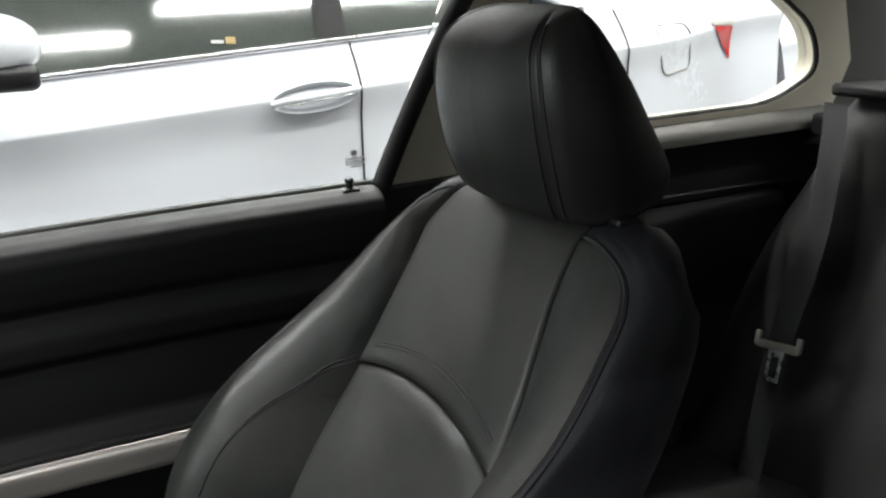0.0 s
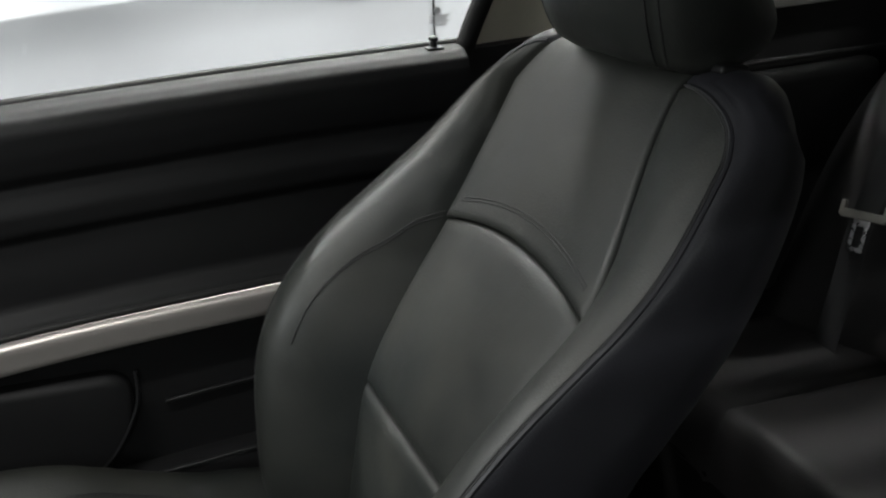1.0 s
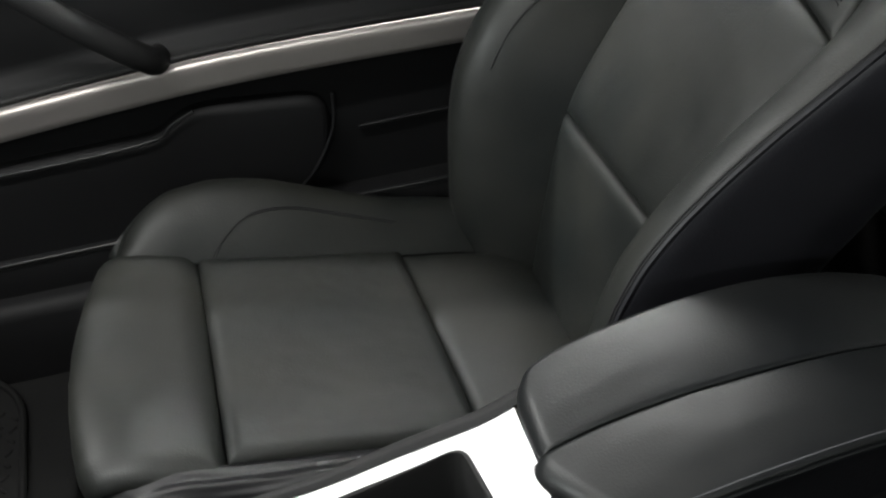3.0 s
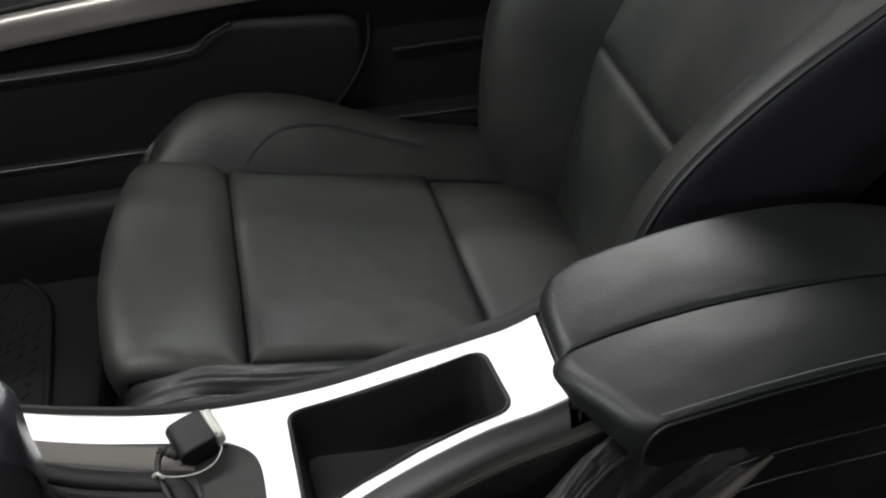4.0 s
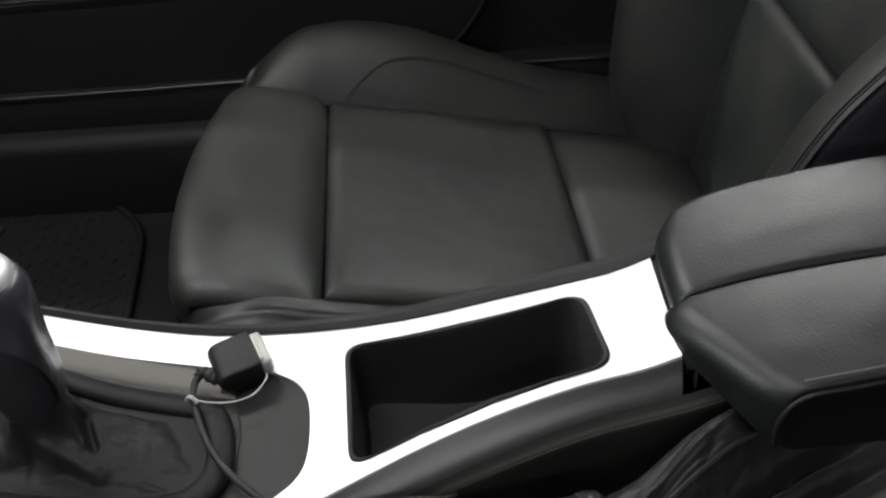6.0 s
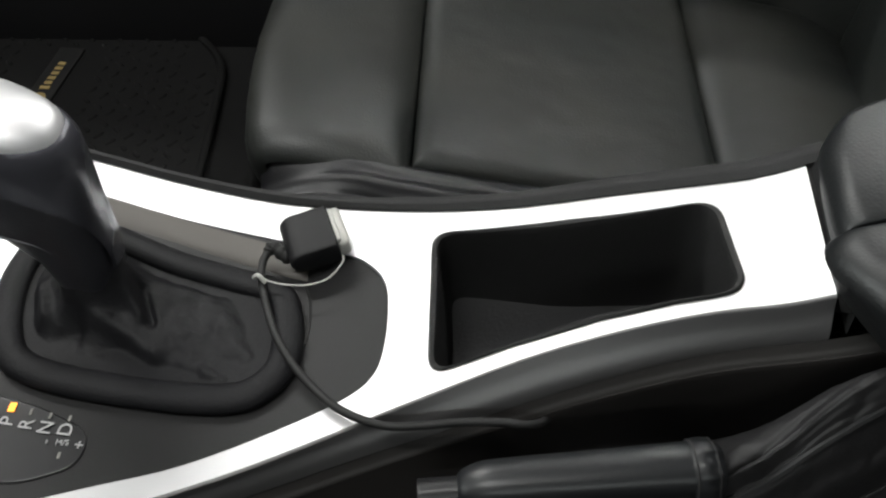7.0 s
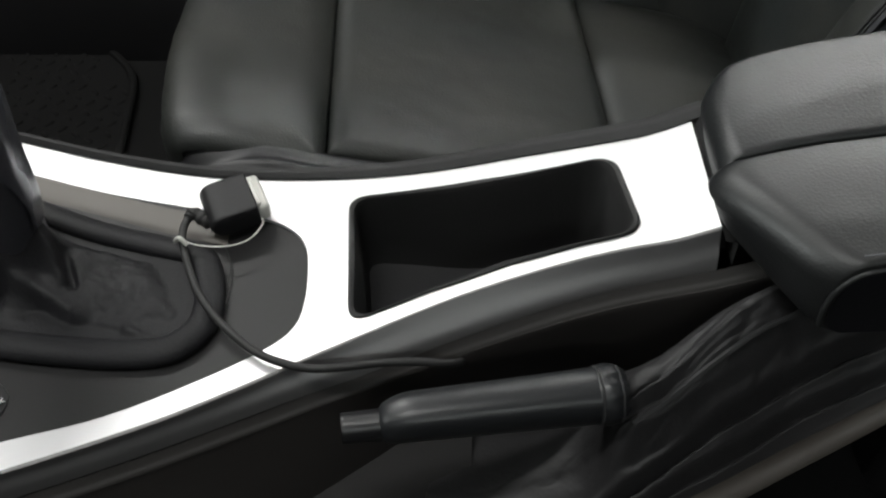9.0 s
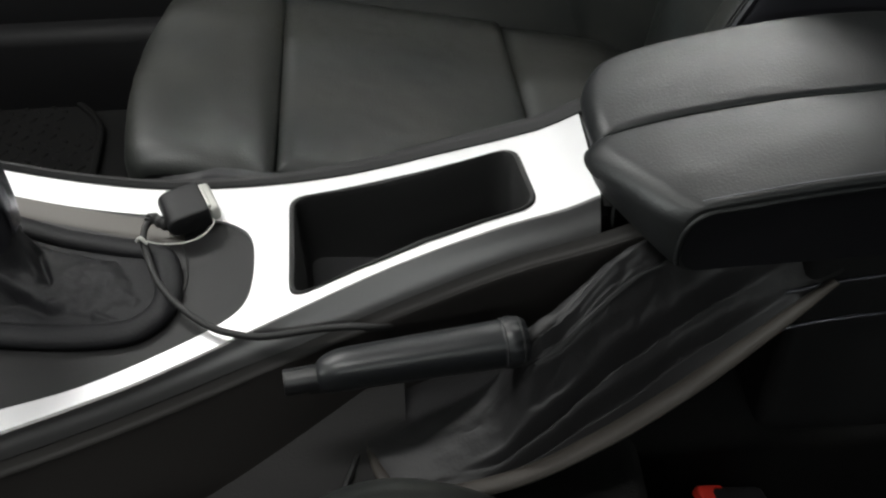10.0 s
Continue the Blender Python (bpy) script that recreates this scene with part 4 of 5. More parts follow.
for x, y in ((-0.206, -0.0830), (-0.1955, -0.0838), (-0.185, -0.0842)):
    part("mark", rbox(0.0014, 0.0034, 0.0004, 0, at=(x, y, ZC(x) - 0.0016)), GREY_HARD, display)
part("mark", rbox(0.0034, 0.0050, 0.0006, 0, at=(-0.2165, -0.0815, ZC(-0.2165) - 0.0016)), INDICATOR, display, "lit orange parking indicator")
part("mark", rbox(0.0014, 0.0034, 0.0004, 0, at=(-0.1830, -0.1055, ZC(-0.183) - 0.0016)), GREY_HARD, display)

# gear lever with its boot
lever = thing("gear_lever", "black leather gear lever with silver cap and soft boot", "gear lever")
BOOT = [(-0.238, 0.047), (-0.245, 0.0), (-0.234, -0.042), (-0.212, -0.060), (-0.150, -0.0668), (-0.105, -0.0668), (-0.087, -0.058), (-0.079, -0.040), (-0.084, -0.010), (-0.094, 0.006), (-0.120, 0.0135), (-0.160, 0.024), (-0.205, 0.040)]
boot_loop = [q.to_2d() for q in spline([(a, b, 0) for a, b in BOOT + BOOT[:1]], 73)[:-1]]
part("boot_frame", tube([(q.x, q.y, ZC(q.x) + 0.001) for q in boot_loop + boot_loop[:1]], 0.0088, 140, seg=14, flat=0.62), GEAR_LEATHER, lever, "padded leather ring")
neck = Vector((-0.190, -0.006))

# folds of the boot: from, to, width, height
GEAR_FOLDS = ((-0.2, -0.022, -0.15, -0.046, 0.0048, 0.0055), (-0.15, -0.046, -0.11, -0.056, 0.0048, 0.0037), (-0.196, -0.034, -0.206, -0.05, 0.0056, -0.0073), (-0.164, -0.01, -0.156, -0.027, 0.0032, -0.0061), (-0.169, -0.012, -0.16, -0.026, 0.0032, 0.0037), (-0.175, -0.04, -0.13, -0.056, 0.0064, -0.0049), (-0.184, 0.014, -0.118, 0.002, 0.0056, -0.0037), (-0.125, -0.01, -0.1, -0.04, 0.008, 0.0037), (-0.225, -0.01, -0.215, -0.03, 0.0048, 0.0061))


def boot_skin(s, t):
    i = s * 72
    a, b = boot_loop[int(i) % 72], boot_loop[(int(i) + 1) % 72]
    q = a + (b - a) * (i - int(i))
    f = smooth01(t) * 0.35 + t * 0.65
    d = (q - neck)
    p = neck + d.normalized() * (d.length * (1 - f) + 0.0145 * f)
    z = ZC(p.x) - 0.004 + 0.030 * t ** 1.7 + 0.016 * smooth01((t - 0.78) / 0.22)
    w = math.sin(math.pi * min(1, t * 1.03))
    for ax, ay, bx, by, wide, high in GEAR_FOLDS:
        a, b = Vector((ax, ay)), Vector((bx, by))
        k = max(0.0, min(1.0, (p - a).dot(b - a) / (b - a).length_squared))
        z += high * math.exp(-(((p - a - (b - a) * k).length / wide) ** 2)) * min(1.0, 2.5 * w)
    z += w * (0.0028 * noise.noise(Vector((p.x * 45, p.y * 45, 0.3))) + 0.0014 * noise.noise(Vector((p.x * 120, p.y * 120, 4.3))) + 0.0007 * noise.noise(Vector((p.x * 260, p.y * 260, 1.3))))
    return Vector((p.x, p.y, max(z, ZC(p.x) + 0.0015)))


part("plate_seam", tube([(q.x, q.y, ZC(q.x) - 0.0030) for q in (Vector((-0.079, 0.016)), Vector((-0.0735, 0.002)), Vector((-0.0705, -0.020)), Vector((-0.0735, -0.042)))], 0.0008, 24, seg=5), RUBBER, lever)
part("boot", grid(boot_skin, 180, 80), GEAR_LEATHER, lever, "creased black leather boot")


def stick_ring(c, ang, hx, hy, e=2.6, count=32):
    """A rounded section at c; ang: how far the section leans forward."""
    u = Vector((math.cos(ang), 0, math.sin(ang)))
    out = []
    for i in range(count):
        t = 2 * math.pi * i / count
        a, b = math.cos(t), math.sin(t)
        out.append(Vector(c) + u * hx * math.copysign(abs(a) ** (2 / e), a) + Vector((0, 1, 0)) * hy * math.copysign(abs(b) ** (2 / e), b))
    return out


STICK = [((-0.190, -0.006, 0.410), 0.0, 0.0165, 0.0175), ((-0.190, -0.006, 0.430), 0.0, 0.0175, 0.0185), ((-0.1905, -0.006, 0.450), 0.05, 0.0205, 0.0200), ((-0.197, -0.006, 0.470), 0.10, 0.027, 0.0215), ((-0.207, -0.006, 0.492), 0.06, 0.039, 0.0235), ((-0.213, -0.006, 0.512), -0.08, 0.046, 0.0245), ((-0.216, -0.006, 0.527), -0.20, 0.048, 0.0245)]
part("grip", loft([stick_ring(*r) for r in STICK]), LEATHER_SIDE, lever, "black leather lever grip")


def spine(s, t):
    """The grey shell that hugs the back of the grip and runs out below."""
    k = t * (len(STICK) - 2.2) + 1.2
    i = min(int(k), len(STICK) - 2)
    f = k - i
    a, b = STICK[i], STICK[i + 1]
    c = Vector(a[0]).lerp(Vector(b[0]), f)
    ang, hx, hy = (a[j] + (b[j] - a[j]) * f for j in (1, 2, 3))
    wide = 0.30 + 1.25 * smooth01((t - 0.05) / 0.9) ** 1.4
    th = wide * (2 * s - 1)
    u = Vector((math.cos(ang), 0, math.sin(ang)))
    ca, sb = math.cos(th), math.sin(th)
    e = 2 / 2.6
    return c + u * (hx + 0.0018) * math.copysign(abs(ca) ** e, ca) + Vector((0, 1, 0)) * (hy + 0.0018) * math.copysign(abs(sb) ** e, sb)


part("spine", grid(spine, 24, 30), GREY_SATIN, lever, "dark grey satin spine")
BAND = [((-0.2135, -0.006, 0.514), -0.08, 0.0490, 0.0255), ((-0.216, -0.006, 0.528), -0.20, 0.0525, 0.0260), ((-0.2175, -0.006, 0.537), -0.27, 0.0525, 0.0252), ((-0.218, -0.006, 0.5405), -0.30, 0.0512, 0.0240)]
part("band", loft([stick_ring(*r) for r in BAND]), GREY_SATIN, lever, "dark grey satin band")
CAP = [((-0.2178, -0.006, 0.5395), -0.30, 0.0510, 0.0238), ((-0.2182, -0.006, 0.5425), -0.30, 0.0505, 0.0234), ((-0.2190, -0.006, 0.5465), -0.30, 0.0470, 0.0215), ((-0.220, -0.006, 0.5495), -0.30, 0.033, 0.0150), ((-0.2205, -0.006, 0.5508), -0.30, 0.017, 0.0075), ((-0.2206, -0.006, 0.5510), -0.30, 0.004, 0.002)]
part("cap", loft([stick_ring(*r) for r in CAP]), SILVER, lever, "satin silver lever cap")
part("stitch_line", tube([(-0.240, -0.0270, 0.478), (-0.215, -0.0275, 0.474), (-0.196, -0.0265, 0.466), (-0.186, -0.0245, 0.450)], 0.0009, 24, seg=5), THREAD_PALE, lever)

# armrest lids
armrest = thing("armrest", "black grained leather armrest with two lids", "armrest")
LID_Z = key([(0.17, 0.487), (0.20, 0.4945), (0.24, 0.502), (0.32, 0.510), (0.42, 0.511), (0.53, 0.495)])
SPLIT = key([(0.17, -0.024), (0.19, -0.0205), (0.22, -0.017), (0.26, -0.0138), (0.32, -0.0122), (0.53, -0.011)])


def lid_solid(front, edge, sign, low, soft, nose=0.0, n=56):
    """A padded lid from the split to its outer edge; front(w): where it begins across its width; soft: (radius, drop) of front, outer edge and split."""

    def place(s, t, up):
        x0 = front(t)
        x = x0 + (0.522 - x0) * s
        y0, y1 = SPLIT(x) + sign * 0.0006, edge(x)
        w, far = abs(y1 - y0), 0.522 - x0
        drop = 0.0
        for d, (r, h) in ((s * far, soft[0]), ((1 - s) * far, (0.02, 0.015)), ((1 - t) * w, soft[1]), (t * w, soft[2])):
            if not up:
                r, h = 0.006, 0.006
            e = min(1.0, d / r)
            drop += (h * (1 - math.sqrt(max(0.0, 1 - (1 - e) ** 2)))) ** 2
        drop = math.sqrt(drop)
        bottom = low + nose * max(0.0, 1 - s * far / 0.09) * (1 - t) + 0.012 * max(0.0, 1 - s * far / 0.012) ** 2
        hi = LID_Z(x) + 0.0025 * (1 - (2 * t - 1) ** 2)
        z = hi - drop if up else bottom + drop
        if up:
            z += 0.0005 * noise.noise(Vector((x * 40, y0 * 40 + t * 4, sign)))
        return Vector((x if up else x + 0.003 * max(0.0, 1 - s * far / 0.02), y0 + (y1 - y0) * t, max(z, bottom + 0.006) if up else z))

    def ease(k):
        return k + 0.9 * (0.5 - 0.5 * math.cos(math.pi * (0.5 - 0.5 * math.cos(math.pi * k))) - k)

    verts = [place(ease(i / n), ease(j / n), up) for up in (True, False) for j in range(n + 1) for i in range(n + 1)]
    m1, half = n + 1, (n + 1) ** 2
    faces = [(o + j * m1 + i, o + j * m1 + i + 1, o + (j + 1) * m1 + i + 1, o + (j + 1) * m1 + i) for o in (0, half) for j in range(n) for i in range(n)]
    ring = [i for i in range(n)] + [j * m1 + n for j in range(n)] + [n * m1 + n - i for i in range(n)] + [(n - j) * m1 for j in range(n)]
    faces += [(a, b, half + b, half + a) for a, b in zip(ring, ring[1:] + ring[:1])]
    return mesh_of(verts, faces)


FAR_EDGE = key([(0.17, 0.042), (0.195, 0.052), (0.214, 0.0610), (0.236, 0.0675), (0.27, 0.0728), (0.323, 0.0785), (0.367, 0.0805), (0.45, 0.0785), (0.49, 0.0725), (0.53, 0.058)])
NEAR_EDGE = key([(0.17, -0.099), (0.22, -0.0995), (0.30, -0.0955), (0.40, -0.0905), (0.53, -0.087)])
lid = part("lid", lid_solid(lambda w: 0.1905 + 0.002 * w + 0.014 * w ** 9 + 0.003 * (1 - w) ** 8, FAR_EDGE, 1, 0.458, ((0.011, 0.012), (0.007, 0.007), (0.004, 0.0025))), ARM_LEATHER, armrest, "grained leather lid")
lid2 = part("lid", lid_solid(lambda w: 0.1765 + 0.044 * w + 0.011 * (1 - w) ** 9 + 0.006 * w ** 12, NEAR_EDGE, -1, 0.4525, ((0.015, 0.013), (0.003, 0.003), (0.004, 0.004)), nose=0.013), ARM_LEATHER, armrest, "grained leather lid with a stitched edge")
# Stitching in paler thread, which also stands for the highlight along this edge.
part("stitch_line", tube([(x, NEAR_EDGE(x) + 0.0050, LID_Z(x) + 0.0001) for x in np.linspace(0.236, 0.51, 14)], 0.0008, 60, seg=6), THREAD_PALE, lid2)
welt = [(0.2265, NEAR_EDGE(0.2265) - 0.0004, 0.462), (0.2255, NEAR_EDGE(0.2255) - 0.0004, 0.474), (0.2285, NEAR_EDGE(0.2285) - 0.0004, 0.4875)] + [(x, NEAR_EDGE(x) - 0.0003, LID_Z(x) - 0.0050) for x in np.linspace(0.238, 0.515, 14)]
part("welt", tube(welt, 0.0016, 90, seg=8), ARM_LEATHER, lid2, "leather welt along the edge")
part("side_cover", loft([[Vector((x, NEAR_EDGE(x) - 0.0006 * k, z)) for x, z in [(0.237, 0.4560), (0.231, 0.4600), (0.2285, 0.4660), (0.2280, 0.4740), (0.2295, 0.4820)] + [(x, LID_Z(x) - 0.0065) for x in np.linspace(0.2335, 0.515, 20)] + [(0.515, 0.4565)]] for k in (0, 1)]), FOLD_LEATHER, lid2, "smooth dark side of the lid")
part("body", join(rbox(0.215, 0.150, 0.30, 0.012, at=(0.4185, -0.012, 0.308)), rbox(0.12, 0.085, 0.30, 0.008, at=(0.275, 0.035, 0.308))), PLASTIC, armrest, "black plastic armrest box")
part("hinge_cover", rbox(0.02, 0.085, 0.045, 0.004, at=(0.210, 0.02, 0.452), turn=(0, 20, 0)), PLASTIC, armrest)
# Grey satin lines paint in the lit edges of the box's grooves.
for x0, z0, z1 in ((0.300, 0.4225, 0.4335), (0.293, 0.3875, 0.4000)):
    part("groove_highlight", tube([(x0, -0.0885, z0), (0.362, -0.0885, z1), (0.58, -0.0885, z1 + 0.012)], 0.0014, 10), GREY_SATIN, armrest)
part("rear_panel", rbox(0.052, 0.112, 0.31, 0.012, at=(0.5465, -0.030, 0.315)), PLASTIC, armrest, "black panel at the rear of the box")
part("rear_bezel", tube([(0.5265, 0.0290, 0.4735), (0.5430, 0.0265, 0.4740), (0.5590, 0.0180, 0.4740), (0.5680, 0.0030, 0.4740), (0.5715, -0.020, 0.4735), (0.5715, -0.060, 0.4720), (0.568, -0.084, 0.4700)], 0.0085, 60, seg=14, flat=0.8), SILVER, armrest, "curved silver rear bezel")

# hand brake
brake = thing("hand_brake", "black leather hand brake lever lowered beside the console", "hand brake")
A, B = Vector((0.0215, -0.1145, 0.4040)), Vector((0.1365, -0.0970, 0.4020))
AXIS = (B - A).normalized()
SIDE = AXIS.cross(Vector((0, 0, 1))).normalized()
RISE_UP = SIDE.cross(AXIS)


def grip_ring(k, count=40):
    """A section of the grip: rounded, a little flattened above and drawn to a seam below."""
    r = key([(0.0, 0.0050), (0.012, 0.0078), (0.035, 0.0098), (0.08, 0.0112), (0.16, 0.0120), (0.5, 0.0128), (1.0, 0.0140)])(k)
    sink = 0.0030 * (1 - smooth01(k / 0.14))
    out = []
    for i in range(count):
        a = 2 * math.pi * i / count
        c, d = math.cos(a), math.sin(a)
        e = 2 / 2.35
        out.append(A.lerp(B, k) + SIDE * r * math.copysign(abs(c) ** e, c) + RISE_UP * (r * (0.96 if d > 0 else 1.05) * math.copysign(abs(d) ** e, d) - sink))
    return out


part("grip", loft([grip_ring(k) for k in (0, 0.004, 0.010, 0.018, 0.03, 0.045, 0.065, 0.09, 0.12, 0.16, 0.22, 0.3, 0.4, 0.5, 0.6, 0.7, 0.8, 0.9, 1.0)]), GRIP_LEATHER, brake, "black leather hand brake grip")
TIP = A - AXIS * 0.0185 - RISE_UP * 0.0042
part("button", tube([TIP, TIP + AXIS * 0.0008, TIP + AXIS * 0.003, TIP + AXIS * 0.014, TIP + AXIS * 0.024], 0.0078, 24, seg=20, taper=key([(0, 0.60), (0.06, 0.86), (0.16, 0.97), (1, 1.02)])), PLASTIC_GLOSS, brake, "black release button")
part("lower_lip", tube([A - AXIS * 0.006 - RISE_UP * 0.0125, A + AXIS * 0.004 - RISE_UP * 0.0125, A + AXIS * 0.016 - RISE_UP * 0.0115], 0.0040, 14, seg=12, taper=key([(0, 0.5), (0.15, 0.95), (1, 0.8)])), PLASTIC, brake)


def collar(s, t):
    a = 2 * math.pi * s
    r = 0.0143 + 0.0016 * math.sin(math.pi * min(1.0, t / 0.8)) - 0.0022 * smooth01((t - 0.8) / 0.2) + (0.0006 * math.sin(7 * a + 0.5) + 0.0004 * math.sin(15 * a + 1)) * t
    return B + AXIS * (-0.006 + 0.0155 * t) + r * (math.cos(a) * SIDE + 0.98 * math.sin(a) * RISE_UP)


part("collar", grid(collar, 72, 16), GRIP_LEATHER, brake, "stitched leather collar")
for at in (0.10, 0.74):
    part("collar_seam", tube([collar(k / 24, at) for k in range(25)], 0.0007, 60, seg=5), THREAD, brake)
part("grip_seam", tube([A.lerp(B, k) + SIDE * 0.0085 - RISE_UP * (0.0090 + 0.0022 * k) for k in (0.08, 0.3, 0.6, 1.0)], 0.0008, 30, seg=5), THREAD, brake)
NEAR_BASE = key([(0.045, -0.108), (0.055, -0.130), (0.075, -0.142), (0.134, -0.138), (0.19, -0.121), (0.243, -0.101), (0.28, -0.095), (0.33, -0.090)])
BASE = key([(0.045, 0.314), (0.134, 0.322), (0.19, 0.334), (0.243, 0.352), (0.28, 0.385), (0.33, 0.440)])
HUMP = key([(0.045, 0.004), (0.09, 0.012), (0.13, 0.034), (0.146, 0.074), (0.17, 0.086), (0.20, 0.104), (0.23, 0.104), (0.26, 0.090), (0.29, 0.055), (0.33, 0.010)])

# creases of the boot: (place over its width, drift along x), width, depth, from x, to x
CREASES = (((0.24, 0.7), 0.022, 0.0095, 0.10, 0.31), ((0.11, 0.35), 0.018, 0.0080, 0.11, 0.31), ((0.60, -1.2), 0.040, 0.0050, 0.145, 0.20), ((0.36, 2.6), 0.030, 0.0025, 0.05, 0.11))

# folds that run out from the collar: place, slope along x, width, height
COLLAR_FOLDS = ((0.44, -0.9, 0.030, 0.0035), (0.53, 0.3, 0.022, -0.0040), (0.60, 0.9, 0.026, 0.0045), (0.68, 1.3, 0.020, -0.0040), (0.76, 1.2, 0.026, 0.0030), (0.34, -1.6, 0.028, -0.0030))


def brake_boot(s, t):
    x = 0.045 + 0.285 * s
    y0, y1 = NEAR_BASE(x), -0.045 + 0.0 * x
    yr = key([(0.04, -0.108), (0.15, -0.096), (0.20, -0.072), (0.25, -0.052), (0.36, -0.05)])(x)
    h = HUMP(x)
    zb = BASE(x)
    if t < 0.7:
        f = t / 0.7
        y, z = y0 + (yr - y0) * f, zb + h * math.sin(f * math.pi / 2) ** 1.3
    else:
        f = (t - 0.7) / 0.3
        y, z = yr + (y1 - yr) * f, zb + h * max(0.0, math.cos(f * math.pi / 2)) ** 0.8
    w = math.sin(math.pi * min(1, t / 0.95)) * min(1, h / 0.05)
    bent = t + 0.045 * noise.noise(Vector((x * 16, t * 4, 0.4)))
    for tc, wide, deep, xa, xb in CREASES:
        tt = tc[0] + tc[1] * (x - 0.2)
        k = smooth01((x - xa) / 0.05) * smooth01((xb - x) / 0.05)
        z += k * (-deep * math.exp(-(((bent - tt) / wide) ** 2)) + 0.5 * deep * math.exp(-(((bent - tt - 2.2 * wide) / (2.0 * wide)) ** 2)))
    for t0, slope, wide, high in COLLAR_FOLDS:
        tt = t0 + slope * (x - 0.146)
        z += high * math.exp(-(((bent - tt) / wide) ** 2)) * smooth01((x - 0.140) / 0.012) * math.exp(-((x - 0.146) / 0.055) ** 2)
    z += w * (0.0042 * noise.noise(Vector((x * 34, y * 50, 1.7))) + 0.0026 * noise.noise(Vector((x * 100, y * 90, 0.2))) + 0.0010 * noise.noise(Vector((x * 240, y * 240, 5.2))))
    line = abs(noise.noise(Vector((x * 42 + y * 25, y * 60 - x * 20, 3.3))))
    z -= 0.0016 * w * max(0.0, 1 - line * 8)
    return Vector((x, y, z))


part("boot", grid(brake_boot, 150, 120), LEATHER_SOFT, brake, "loose creased leather boot")
part("boot_seam", tube([brake_boot((x - 0.045) / 0.285, 0.50) + Vector((0, -0.0005, 0.0008)) for x in np.linspace(0.15, 0.29, 12)], 0.0015, 40, seg=5), THREAD, brake)
rim_pts = [(0.046, -0.085), (0.047, -0.106), (0.056, -0.132), (0.076, -0.145), (0.134, -0.141), (0.19, -0.124), (0.243, -0.104), (0.28, -0.098), (0.325, -0.093)]
part("boot_rim", tube([(x, y, BASE(x) + 0.001) for x, y in rim_pts], 0.0078, 60, seg=12, flat=0.55, taper=key([(0, 0.45), (0.3, 0.55), (0.5, 0.85), (0.7, 1.0), (0.9, 0.75), (1, 0.4)])), FRAME_BROWN, brake, "dark plastic boot frame")
well = thing("brake_well", "black moulded floor tunnel cover under the hand brake", "console")
part("cover", join(rbox(0.26, 0.14, 0.26, 0.02, at=(0.10, -0.075, 0.158)), rbox(0.40, 0.09, 0.26, 0.02, at=(0.40, -0.05, 0.157))), CARPET, well)
part("front_cover", grid(lambda s, t: Vector((-0.45 + 0.52 * s, -0.05 - 0.17 * t - 0.05 * (1 - s) ** 2, 0.3115 + 0.045 * (1 - t) ** 4 - 0.012 * t - 0.13 * t ** 5 - 0.06 * (1 - s) ** 2)), 24, 20), TUNNEL, well)
part("cover_gap", tube([(0.050, -0.074, 0.3145), (0.046, -0.090, 0.3135), (0.036, -0.115, 0.3125), (0.028, -0.138, 0.311)], 0.0022, 20, seg=6), RUBBER, well)

# plug with cable
plug = thing("charger_plug", "black charging plug with a clear cap and thin cable", "plug")
px = pose(-0.0742, 0.0390, 0.4060, 3, -3, 24)
profile = rounded([(0.0108, 0.0080), (-0.0118, 0.0080), (-0.0172, 0.0062), (-0.0200, 0.0), (-0.0172, -0.0062), (-0.0118, -0.0080), (0.0108, -0.0080)], [0.0014, 0.003, 0.005, 0.007, 0.005, 0.003, 0.0014])
part("plug_body", loft([[px @ Vector((q.x * k, y, q.y * k)) for q in profile] for y, k in ((-0.0162, 0.88), (-0.0157, 0.95), (-0.0148, 0.985), (-0.0136, 1.0), (0.0136, 1.0), (0.0148, 0.985), (0.0157, 0.95), (0.0162, 0.88))]), PLUG_BLACK, plug, "black plastic plug housing")
foot = rbox(0.017, 0.024, 0.010, 0.003, at=(-0.002, -0.001, -0.0095))
foot.transform(px)
part("plug_foot", foot, PLUG_BLACK, plug)
clear = join(rbox(0.0075, 0.030, 0.0125, 0.0028, at=(0.0142, 0.0005, -0.0012)), rbox(0.0030, 0.025, 0.0155, 0.0012, at=(0.0120, 0.0, -0.0006)))
clear.transform(px)
part("clear_cap", clear, CLEAR_PLASTIC, plug, "milky clear protective cap")
NECK = [px @ Vector((-0.0150, -0.004, -0.001)), px @ Vector((-0.0200, -0.0055, -0.001)), Vector((-0.0985, 0.0300, 0.4062)), Vector((-0.1010, 0.0265, 0.4050))]
part("strain_relief", tube(NECK, 0.0052, 64, seg=14, taper=lambda t: (1.0 - 0.42 * t) * (1 + 0.10 * math.sin(t * 44))), RUBBER, plug, "ribbed rubber strain relief")
CABLE = [NECK[2], NECK[3], (-0.1028, 0.021, 0.4040), (-0.1017, 0.010, 0.4028), (-0.0945, -0.010, 0.4018), (-0.084, -0.031, 0.4016), (-0.068, -0.052, 0.4018), (-0.047, -0.071, 0.4025), (-0.030, -0.0795, 0.4030), (-0.014, -0.0825, 0.4025), (0.003, -0.0800, 0.4010), (0.022, -0.0764, 0.4000), (0.042, -0.0746, 0.3985), (0.054, -0.0735, 0.3955), (0.062, -0.067, 0.388), (0.066, -0.054, 0.374)]
